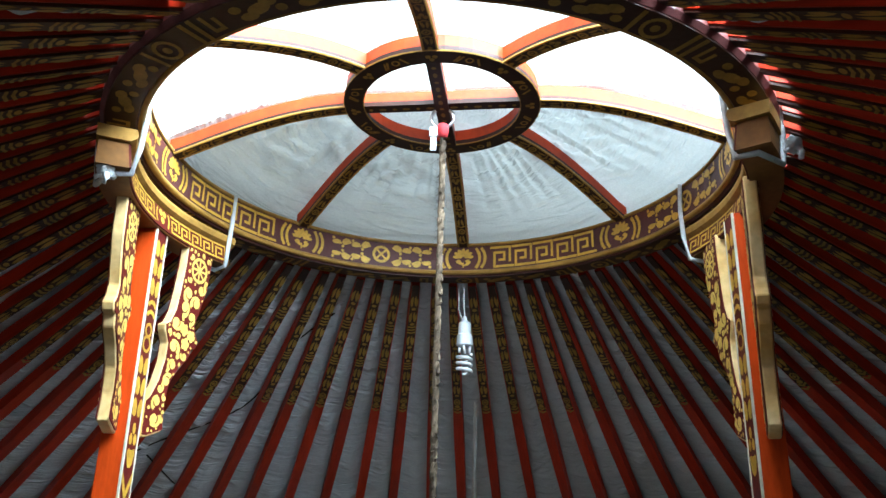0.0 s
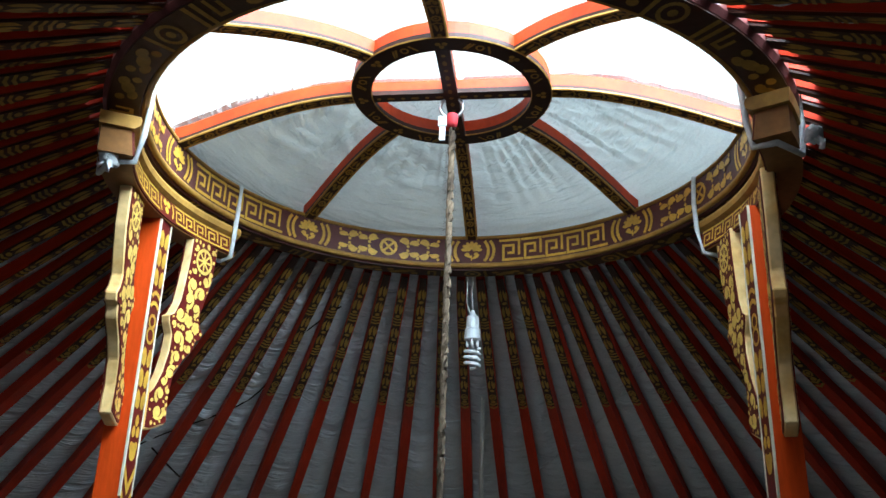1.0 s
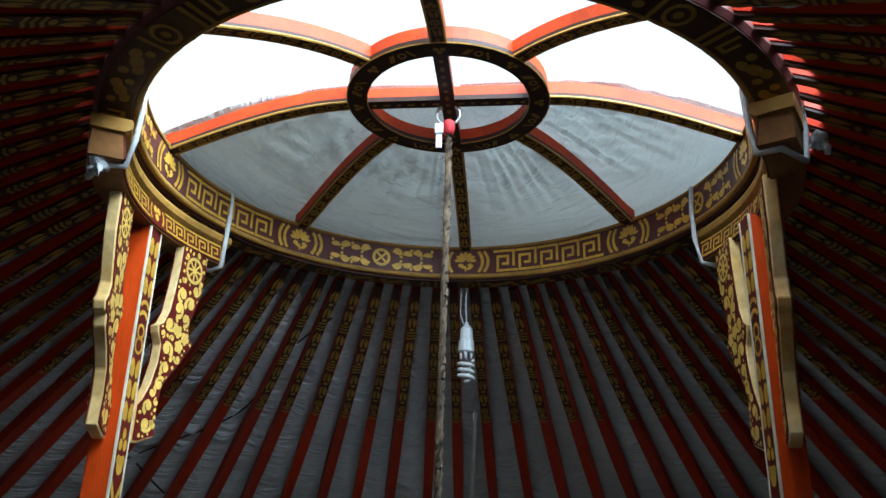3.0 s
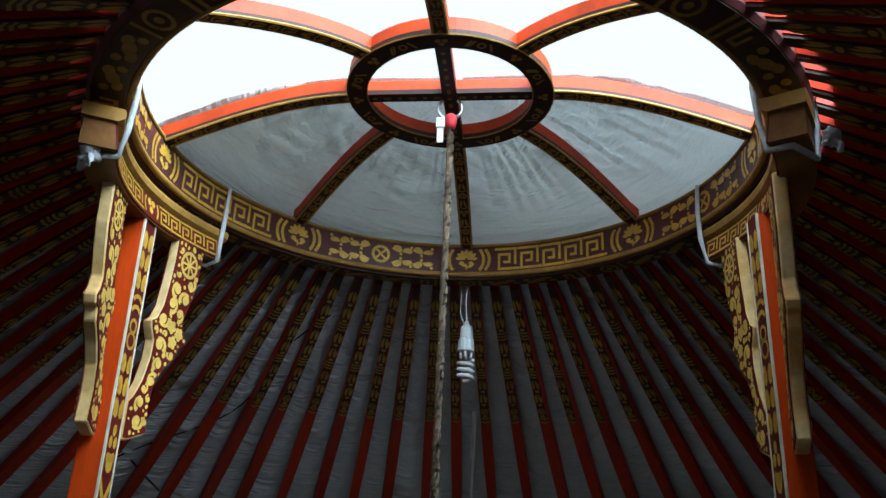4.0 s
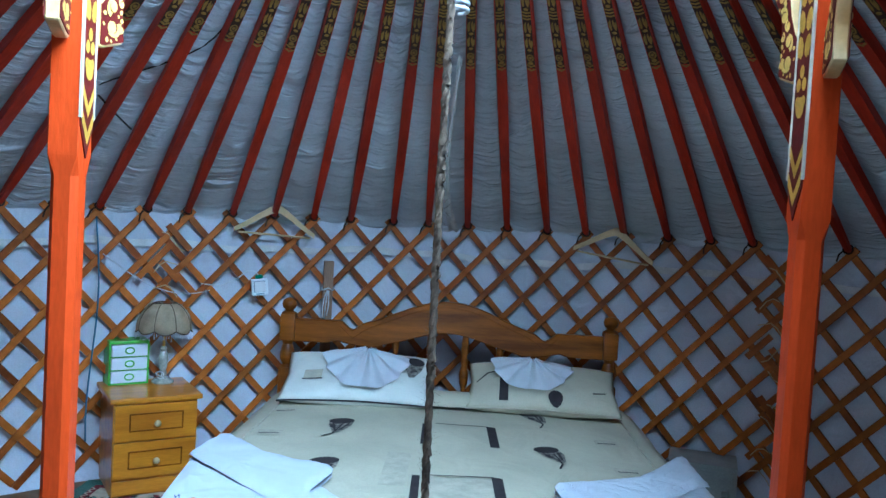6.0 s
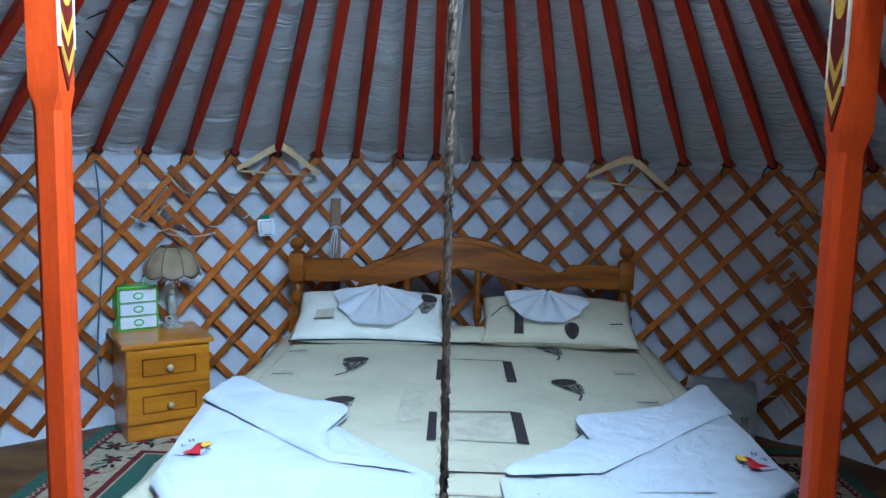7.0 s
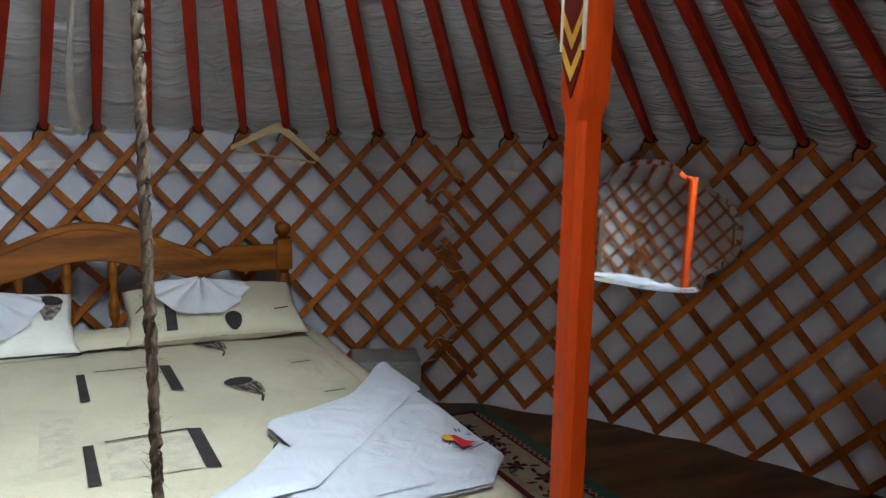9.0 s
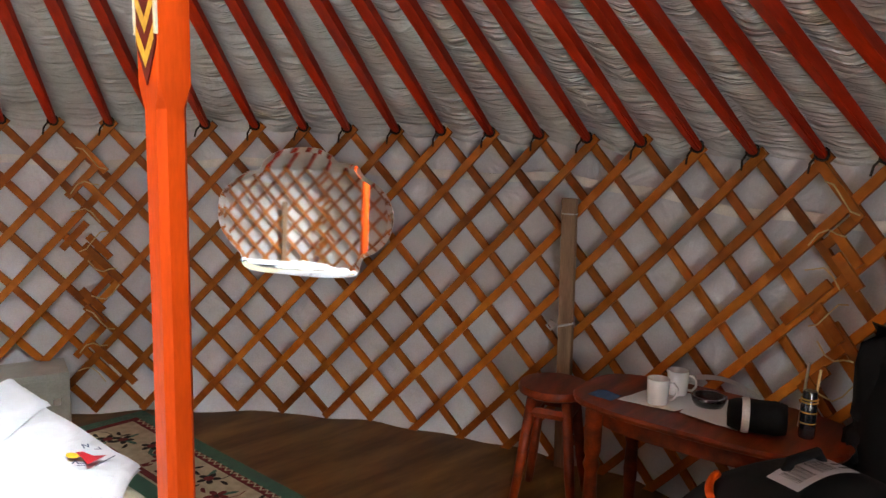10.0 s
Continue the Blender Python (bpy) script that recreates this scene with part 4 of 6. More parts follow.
# ---- hair rope from the hub ----
rope = thing("hanging_rope", "braided horsehair rope hanging from a steel ring", "rope")
RY = CY + 0.02
for s in range(3):
    bm = bmesh.new()
    n = 190
    pts = []
    rad = []
    for i in range(n + 1):
        z = 2.515 - 2.2 * i / n
        t = 2 * PI * z / 0.085 + 2 * PI * s / 3
        k = 0.0040 + 0.0007 * math.sin(i * 0.37)
        pts.append((0.003 * math.sin(z * 3.1) + k * math.cos(t), RY + k * math.sin(t), z))
        rad.append(0.0057 + 0.0007 * math.sin(i * 0.9 + s * 2))
    tube(bm, pts, rad, 6)
    part("strand", bm, ROPE, rope, smooth=True)
bm = bmesh.new()
for i in range(900):
    z = 0.4 + 2.1 * random.random()
    t = random.uniform(0, 2 * PI)
    l = random.uniform(0.008, 0.030)
    d = Vector((math.cos(t), math.sin(t), random.uniform(-0.8, 0.8)))
    p = Vector((0.008 * math.cos(t), RY + 0.008 * math.sin(t), z))
    q = Vector((-math.sin(t), math.cos(t), 0)) * 0.0007
    bm.faces.new([bm.verts.new(v) for v in (p - q, p + q, p + d * l)])
tagged(part("stray_hairs", bm, ROPE, rope), kind="stuff")
bm = bmesh.new()
tube(bm, [(0.030 * math.cos(t), RY, 2.552 + 0.030 * math.sin(t)) for t in (2 * PI * k / 24 for k in range(24))], 0.0045, 8, closed=True)
tube(bm, [(0, RY, 2.582), (0, RY + 0.004, 2.60)], 0.004, 6)
part("ring", bm, STEEL, rope, "steel ring", smooth=True)
bm = bmesh.new()
lathe(bm, [(0.006, 2.533), (0.014, 2.529), (0.0165, 2.514), (0.014, 2.496), (0.006, 2.492)], 10, Matrix.Translation((0.002, RY - 0.004, 0)))
part("knot_wrap", bm, REDTAPE, rope, "red cloth wrapped round the knot", smooth=True)
bm = bmesh.new()
box(bm, -0.030, -0.014, RY - 0.012, RY - 0.006, 2.452, 2.500, bevel=0.002)
box(bm, -0.033, -0.011, RY - 0.016, RY - 0.008, 2.492, 2.520, bevel=0.002)
part("plastic_tag", bm, PLASTIC, rope, "clear plastic tag")

# ---- bulb under the ring ----
bulb = thing("light_bulb", "white spiral energy-saving bulb hanging on a wire, unlit", "light bulb", pose(0.0, 0.752, 0))
bm = bmesh.new()
tube(bm, [(0, 0.0, 2.34), (-0.004, 0, 2.28), (0, 0, 2.20)], 0.0028, 6)
tube(bm, [(-0.02, 0.005, 2.34), (-0.022, 0.005, 2.24), (-0.010, 0.004, 2.205)], 0.0022, 6)
part("wire", bm, CORD, bulb)
bm = bmesh.new()
lathe(bm, [(0.006, 2.212), (0.012, 2.195), (0.021, 2.188), (0.022, 2.150), (0.026, 2.146), (0.028, 2.112), (0.024, 2.108), (0.0, 2.106)], 18)
part("socket", bm, PLASTIC, bulb, smooth=False)
bm = bmesh.new()
for s in range(4):
    a = s * PI / 2
    tube(bm, [(0.017 * math.cos(a), 0.017 * math.sin(a), 2.107), (0.017 * math.cos(a), 0.017 * math.sin(a), 2.085)], 0.005, 6)
pts = [((0.024 if i < 60 else 0.024) * math.cos(0.32 * i), 0.024 * math.sin(0.32 * i), 2.080 - 0.00100 * i) for i in range(66)]
tube(bm, pts, 0.0062, 8)
part("spiral_tube", bm, GLOSSWHITE, bulb, "white glass spiral", smooth=True)

# ---- rug ----
rug = thing("rug", "green-bordered carpet with dark flowers on cream", "rug", pose(0.02, 0.75, 0.004))
RX, RY2 = 1.73, 1.36


def frame_band(bm, d0, d1, z):
    a = [(-RX + d0, -RY2 + d0), (RX - d0, -RY2 + d0), (RX - d0, RY2 - d0), (-RX + d0, RY2 - d0)]
    b = [(-RX + d1, -RY2 + d1), (RX - d1, -RY2 + d1), (RX - d1, RY2 - d1), (-RX + d1, RY2 - d1)]
    for i in range(4):
        j = (i + 1) % 4
        bm.faces.new([bm.verts.new((*p, z)) for p in (a[i], a[j], b[j], b[i])])


bm = bmesh.new()
box(bm, -RX, RX, -RY2, RY2, 0.0, 0.008)
part("carpet_body", bm, GREEN, rug)
for nm, d0, d1, mat, z in (("inner_line", 0.065, 0.100, RUGRED, 0.0090), ("cream_band", 0.100, 0.300, RUGCREAM, 0.0092), ("inner_line", 0.300, 0.330, RUGRED, 0.0090), ("pale_line", 0.330, 0.340, RUGCREAM, 0.0092)):
    bm = bmesh.new()
    frame_band(bm, d0, d1, z)
    part(nm, bm, mat, rug)
rng = random.Random(5)


def flower_shapes(cx, cy, s, rg):
    out = []
    t0 = rg.uniform(0, 6)
    for k in range(5):
        t = t0 + k * 2 * PI / 5
        out += disc(cx + 0.55 * s * math.cos(t), cy + 0.55 * s * math.sin(t), 0.42 * s, 0.26 * s, t, 8)
    for k in range(3):
        t = t0 + rg.uniform(0, 6)
        out += drop(cx + s * math.cos(t), cy + s * math.sin(t), 1.0 * s, 0.5 * s, t + rg.uniform(-0.7, 0.7))
    t = t0 + 1
    out += curve_stroke([(cx + s * (0.6 + 0.5 * q) * math.cos(t + 0.3 * q), cy + s * (0.6 + 0.5 * q) * math.sin(t + 0.3 * q)) for q in range(4)], 0.10 * s)
    return out


dark, redf, creamf, keys, leaves = [], [], [], [], []
for d, off in ((0.20, 0),):
    for side in range(4):
        L = (RX if side % 2 == 0 else RY2) - 0.2
        n = int(2 * L / 0.145)
        for i in range(n):
            t = -L + (i + 0.5) * 2 * L / n
            q = (t, -RY2 + d + 0.030 * math.sin(i * 2.4)) if side == 0 else (RX - d + 0.030 * math.sin(i * 2.4), t) if side == 1 else (t, RY2 - d + 0.030 * math.sin(i * 2.4)) if side == 2 else (-RX + d + 0.030 * math.sin(i * 2.4), t)
            (redf if i % 3 == 1 else dark).extend(flower_shapes(q[0], q[1], 0.050, rng))
            leaves.extend(drop(q[0] + rng.uniform(-0.03, 0.03), q[1] + rng.uniform(-0.03, 0.03), 0.075, 0.030, rng.uniform(0, 6.28)) + drop(q[0], q[1], 0.085, 0.028, rng.uniform(0, 6.28)))
            (dark if i % 3 == 1 else redf).extend(disc(q[0], q[1], 0.020))
for side in (-1, 1):
    for i in range(64):
        y = -RY2 + 0.1 + i * (2 * RY2 - 0.2) / 64
        keys += stroke([(side * (RX - 0.068), y), (side * (RX - 0.086), y + 0.018), (side * (RX - 0.068), y + 0.034)], 0.007)
for i in range(9):
    for j in range(7):
        creamf.extend(flower_shapes(-1.2 + 0.3 * i + rng.uniform(-0.05, 0.05), -0.85 + 0.28 * j + rng.uniform(-0.05, 0.05), 0.05, rng))
for nm, sh, mat, z in (("dark_flowers", dark, RUGBLACK, 0.0104), ("red_flowers", redf, RUGRED, 0.0114), ("green_leaves", leaves, GREEN, 0.0098), ("key_line", keys, RUGCREAM, 0.0102), ("pale_flowers", creamf, RUGCREAM, 0.0102)):
    tagged(ornament(nm, sh, lambda u, v, z=z: Vector((u, v, z)), mat, rug), kind="stuff")

# ---- bed ----
bed = thing("bed", "varnished pine double bed with a curved headboard", "bed", pose(0.0, 2.40, 0.012))


def bed_post(x):
    bm = bmesh.new()
    box(bm, -0.037, 0.037, -0.037, 0.037, 0.70, 0.835, bevel=0.004)
    box(bm, -0.037, 0.037, -0.037, 0.037, 0.0, 0.56, bevel=0.004)
    lathe(bm, [(0.036, 0.555), (0.022, 0.575), (0.037, 0.60), (0.040, 0.63), (0.030, 0.665), (0.024, 0.68), (0.037, 0.705)], 18)
    lathe(bm, [(0.036, 0.830), (0.038, 0.842), (0.020, 0.852), (0.022, 0.858), (0.033, 0.868), (0.038, 0.886), (0.034, 0.905), (0.020, 0.916), (0.0, 0.920)], 18)
    ob = part("bedpost", bm, HEADWOOD, bed, "turned post with a ball finial")
    ob.matrix_basis = Matrix.Translation((x, 0, 0))
    smooth_by_angle(ob)


bed_post(-0.83)
bed_post(0.83)


def head_top(x):
    a = abs(x) / 0.79
    hump = 0.5 + 0.5 * math.cos(PI * min(1.0, a / 0.70))
    return 0.795 + 0.150 * hump + (0.020 if a > 0.70 else 0.020 * max(0.0, (a - 0.60) / 0.10) ** 2 - 0.028 * math.exp(-((a - 0.63) / 0.045) ** 2))


def head_low(x):
    a = abs(x) / 0.79
    return 0.695 + 0.085 * (0.5 + 0.5 * math.cos(PI * min(1.0, a / 0.52))) - 0.016 * math.exp(-((a - 0.52) / 0.06) ** 2) + 0.014 * math.exp(-((a - 0.72) / 0.05) ** 2)


bm = bmesh.new()
n = 150
secs = []
for i in range(n + 1):
    x = -0.795 + 1.59 * i / n
    t, b = head_top(x), head_low(x)
    secs.append([(x, -0.017, b + 0.006), (x, -0.012, b), (x, 0.017, b), (x, 0.017, t), (x, -0.010, t), (x, -0.017, t - 0.007)])
sweep(bm, secs)
hb = part("headboard_rail", bm, HEADWOOD, bed, "curved top rail of orange-brown pine")
bm = bmesh.new()
for s in (0,):
    tube(bm, [(x, -0.0175, head_top(x) - 0.030 - 0.014 * math.exp(-((abs(x) - 0.47) / 0.05) ** 2)) for x in (-0.56 + 1.12 * i / 50 for i in range(51))], 0.0035, 5)
part("moulding", bm, HEADWOOD, hb)
for x in (-0.46, -0.27, -0.09, 0.09, 0.27, 0.46):
    bm = bmesh.new()
    lathe(bm, [(0.012, 0.44), (0.012, 0.50), (0.022, 0.53), (0.024, 0.58), (0.014, 0.62), (0.020, 0.64), (0.012, 0.66), (0.020, 0.70), (0.016, 0.78)], 14)
    ob = part("spindle", bm, HEADWOOD, bed)
    ob.matrix_basis = Matrix.Translation((x, 0.004, 0))
    smooth_by_angle(ob)
bm = bmesh.new()
box(bm, -0.80, 0.80, -0.014, 0.014, 0.36, 0.46)
part("lower_rail", bm, HEADWOOD, bed)
bm = bmesh.new()
for s in (-1, 1):
    box(bm, s * 0.80 - 0.018, s * 0.80 + 0.018, -1.98, -0.03, 0.16, 0.30)
part("side_rail", bm, HEADWOOD, bed)
bm = bmesh.new()
box(bm, -0.80, 0.80, -2.01, -1.975, 0.0, 0.30)
part("foot_panel", bm, HEADWOOD, bed)
bm = bmesh.new()
box(bm, -0.80, 0.80, -1.96, -0.04, 0.20, 0.43, bevel=0.04)
part("mattress", bm, PILLOWCLOTH, bed, "pale mattress")

# bedspread
BX0, BX1, BY0, BY1 = -0.905, 0.975, 0.385, 2.345
across = [(-0.02, 0.10), (-0.025, 0.22), (-0.012, 0.35), (0.018, 0.425), (0.075, 0.460), (0.16, 0.470)]


def spread_top(x, y):
    d = 0.470 + 0.018 * math.cos(PI * (x - 0.03) / 1.9) + 0.008 * noise.noise((x * 3, y * 3, 0.5)) + 0.004 * noise.noise((x * 7, y * 4, 2.5))
    return d


def spread(u, v):
    s = u * 1.9 - 0.0
    if u < 0.16:
        f = u / 0.16 * (len(across) - 1)
        k = min(int(f), len(across) - 2)
        dx, z = [across[k][i] + (across[k + 1][i] - across[k][i]) * (f - k) for i in (0, 1)]
        x = BX0 + dx
        drop_ = 0.470 - z
    elif u > 0.84:
        f = (1 - u) / 0.16 * (len(across) - 1)
        k = min(int(f), len(across) - 2)
        dx, z = [across[k][i] + (across[k + 1][i] - across[k][i]) * (f - k) for i in (0, 1)]
        x = BX1 - dx
        drop_ = 0.470 - z
    else:
        x = BX0 + 0.16 + (BX1 - BX0 - 0.32) * (u - 0.16) / 0.68
        drop_ = 0.0
    if v < 0.10:
        f = v / 0.10 * (len(across) - 1)
        k = min(int(f), len(across) - 2)
        dy, z = [across[k][i] + (across[k + 1][i] - across[k][i]) * (f - k) for i in (0, 1)]
        y = BY0 + dy
        dr_ = 0.470 - z
        pull = min(1.0, dr_ / 0.30)
        x = x + (0.03 - x) * 0.035 * pull
    else:
        y = BY0 + 0.16 + (BY1 - BY0 - 0.16) * (v - 0.10) / 0.90
        dr_ = 0.0
    low = max(drop_, dr_)
    both = math.hypot(drop_, dr_)
    low = min(0.37, max(low, 0.8 * both))
    fold = 0.012 * math.sin((y if drop_ > dr_ else x) * 21 + 2 * math.sin(x * 5 + y * 7)) * min(1.0, low / 0.25)
    z = spread_top(x, y) - low
    if drop_ > dr_:
        x += fold * (1 if x > 0 else -1)
    else:
        y -= fold
    return Vector((x, y, z))


bedspread = thing("bedspread", "beige printed cotton bedspread over the bed", "bedspread")
bm = bmesh.new()
sheet(bm, 110, 110, spread)
part("cloth", bm, DUVET, bedspread, smooth=True)
bm = bmesh.new()
pts = [spread(0.15, 0.98 - 0.9 * i / 40) for i in range(41)] + [spread(0.16 + 0.68 * i / 30, 0.075) for i in range(31)] + [spread(0.85, 0.08 + 0.9 * i / 40) for i in range(41)]
tube(bm, [p + Vector((0, 0, 0.003)) for p in pts], 0.0038, 5)
tube(bm, [spread(0.16 + 0.68 * i / 30, 0.04) - Vector((0, 0.004, 0)) for i in range(31)], 0.0035, 5)
part("piping", bm, INKTAN, bedspread, "tan piping")


def on_bed(u, v):
    return Vector((u, v, spread_top(u, v) + 0.0050))


def leaf_print(cx, cy, s, turn):
    c, sn = math.cos(turn), math.sin(turn)

    def m(shapes):
        return [[(cx + s * (c * 1.05 * a - sn * 1.35 * b), cy + s * (sn * 0.9 * a + c * 1.55 * b)) for a, b in q] for q in shapes]
    top = m(disc(0, 0.30, 0.44, 0.24, 0.1, 14))
    body = m([[(-0.42, 0.30), (0.42, 0.26), (0.40, -0.05), (0.12, -0.55), (-0.1, -0.62), (-0.36, -0.1)]])
    vein = m(curve_stroke([(0.1, 0.2), (0.02, -0.3), (-0.10, -0.70), (-0.38, -0.98)], 0.06) + curve_stroke([(-0.25, 0.1), (-0.05, -0.5)], 0.07) + curve_stroke([(0.28, 0.1), (0.06, -0.45)], 0.08) + disc(-0.2, -0.15, 0.1, 0.16, 0.2, 8))
    return top, body, vein




def print_on(name, shapes, mat, lift=0.0):
    return ornament(name, shapes, lambda u, v, l=lift: on_bed(u, v) + Vector((0, 0, l)), mat, bedspread)


for x, y, s, t in ((-0.430, 1.665, 0.12, 0.0), (0.445, 1.425, 0.12, 0.36), (-0.405, 1.105, 0.12, 0.05), (0.425, 1.985, 0.12, 0.36), (-0.42, 0.62, 0.13, 0.2), (0.46, 0.80, 0.12, 0.36)):
    a, b, c = leaf_print(x, y, s, t)
    body = print_on("leaf_print", b, INKGREY, 0.0005)
    o = print_on("leaf_crown", a, INK, 0.0015)
    o.parent = body
    o = print_on("leaf_vein", c, INK, 0.001)
    o.parent = body
for y0, y1 in ((1.455, 1.765), (0.785, 1.085), (0.42, 0.56)):
    print_on("line_print", stroke([(-0.02, y1 - 0.008), (0.20, y1 - 0.004)], 0.009), INK)
    print_on("bar_print", [[(0.196, y1), (0.235, y1 - 0.012), (0.243, y0), (0.205, y0 + 0.01)]], INK)
    print_on("bar_print", [[(-0.082, y1 - 0.02), (-0.054, y1 - 0.02), (-0.046, y0), (-0.076, y0)]], INK)
for x, y in ((-0.71, 1.88), (-0.69, 1.49), (0.70, 1.66), (0.715, 1.29), (0.60, 1.02), (-0.68, 0.95)):
    sq = print_on("square_print", [[(x - 0.05, y - 0.04), (x + 0.05, y - 0.028), (x + 0.05, y + 0.04), (x - 0.05, y + 0.03)]], INKTAN)
    o = print_on("dash_print", stroke([(x - 0.035, y - 0.018), (x + 0.035, y - 0.004)], 0.009), INK, 0.001)
    o.parent = sq
for q in ([(-0.19, 0.95), (-0.10, 0.95), (-0.10, 1.32), (-0.19, 1.32)], [(-0.025, 0.80), (0.20, 0.80), (0.20, 1.06), (-0.025, 1.06)]):
    print_on("square_print", [q], INKTAN, -0.002)


# pillows
def pillow(name, label, w, d, h, m, seed, mat, edge):
    th = thing(name, label, "pillow", m, group="pillows on the bed")
    bm = bmesh.new()

    def f(sign):
        def g(u, v):
            x, y = 2 * u - 1, 2 * v - 1
            e = max(0.0, 1 - abs(x) ** 3.2) ** 0.55 * max(0.0, 1 - abs(y) ** 3.2) ** 0.55
            pinch = 1 - 0.05 * (1 - abs(x)) * abs(y) - 0.05 * (1 - abs(y)) * abs(x)
            zz = h / 2 * e * (1 + 0.16 * noise.noise((x * 1.6 + seed, y * 1.6, 1))) + 0.006 * noise.noise((x * 5 + seed, y * 5, 7)) * e
            return Vector((x * w / 2 * pinch, y * d / 2 * pinch, sign * zz))
        return g
    sheet(bm, 34, 26, f(1))
    sheet(bm, 34, 26, f(-1))
    bmesh.ops.remove_doubles(bm, verts=bm.verts, dist=0.0005)
    part("pillowcase", bm, mat, th, smooth=True)
    bm = bmesh.new()
    tube(bm, [f(1)(i / 30, 0.006) + Vector((0, -0.003, 0)) for i in range(31)], 0.0042, 6)
    part("piping", bm, edge, th, "contrasting piping")
    top = f(1)
    return th, lambda u, v: top(0.5 + u / w, 0.5 + v / d) + Vector((0, 0, 0.010))


p1, f1 = pillow("pillow", "cream pillow with dark piping and a feather print", 0.72, 0.42, 0.120, pose(-0.425, 2.168, 0.580, 22, 0, 3), 1.0, PILLOWCLOTH, INK)
p2, f2 = pillow("pillow", "beige pillow with tan piping and a dark bar print", 0.73, 0.40, 0.125, pose(0.475, 2.183, 0.580, 21, 0, -2), 4.0, DUVET, INKTAN)
a, b, c = leaf_print(0.275, 0.05, 0.11, -0.1)
ornament("leaf_top", a, f1, INK, p1)
ornament("leaf_body", b, lambda u, v: f1(u, v) - Vector((0, 0, 0.0015)), INKGREY, p1)
ornament("square_print", [[(-0.26, -0.10), (-0.17, -0.10), (-0.17, -0.03), (-0.26, -0.03)]], f1, INKTAN, p1)
ornament("dash_print", stroke([(-0.26, -0.105), (-0.17, -0.105)], 0.008), lambda u, v: f1(u, v) + Vector((0, 0, 0.001)), INK, p1)
ornament("bar_print", [[(-0.215, 0.06 - 0.034 * k), (-0.172, 0.06 - 0.034 * k), (-0.172, 0.026 - 0.034 * k), (-0.215, 0.026 - 0.034 * k)] for k in range(7)] + stroke([(-0.33, -0.03), (-0.28, 0.03), (-0.2, 0.055)], 0.010), f2, INK, p2)
ornament("spot_print", disc(0.055, -0.150, 0.035, 0.045, 0.2, 12), f2, INK, p2)
ornament("dash_print", stroke([(0.24, -0.10), (0.30, -0.08)], 0.008), f2, INK, p2)
bm = bmesh.new()
sheet(bm, 24, 12, lambda u, v: Vector((-0.20 + 0.40 * u, 2.02 + 0.20 * v, 0.505 + 0.05 * math.sin(PI * v) ** 0.5 + 0.006 * noise.noise((u * 5, v * 3, 0)))))
tagged(part("folded_blanket", bm, DUVET, smooth=True), "folded beige blanket between the pillows", "blanket")


def fan_towel(m, r, span, wide, label):
    """A hand towel gathered into a pleated fan."""
    th = thing("fan_towel", label, "towel", m, group="fan towels on the pillows")
    bm = bmesh.new()
    n = 5.5

    def g(u, v):
        t = -PI / 2 + span * (u - 0.5)
        t += 0.05 * noise.noise((u * 4, v, r * 9)) * v
        rr = r * (0.06 + 0.94 * v) * (1 + 0.05 * math.cos(u * 2 * PI * n + 0.8 * math.sin(u * 7)) * v)
        pl = 0.5 + 0.5 * math.cos(u * 2 * PI * n + 0.8 * math.sin(u * 7))
        z = 0.036 + (0.020 * pl ** 0.8 + 0.014 * noise.noise((u * 9, v * 2, r))) * (0.55 + 0.45 * v)
        z += 0.020 * (1 - v) ** 2 - 0.018 * v * v * (0.6 + 0.4 * math.sin(PI * u))
        return Vector((wide * rr * math.cos(t), rr * math.sin(t), z))
    sheet(bm, 130, 16, g)
    bmesh.ops.solidify(bm, geom=bm.faces[:], thickness=0.006)
    part("pleats", bm, TERRY_LIT, th, smooth=True)
    return th


fan_towel(pose(-0.390, 2.250, 0.674, 25, 0, 4), 0.285, 2.9, 0.76, "white terry towel folded into a fan on a pillow")
fan_towel(pose(0.425, 2.240, 0.672, 25, 0, -3), 0.215, 3.1, 0.92, "smaller white terry towel folded into a fan on a pillow")


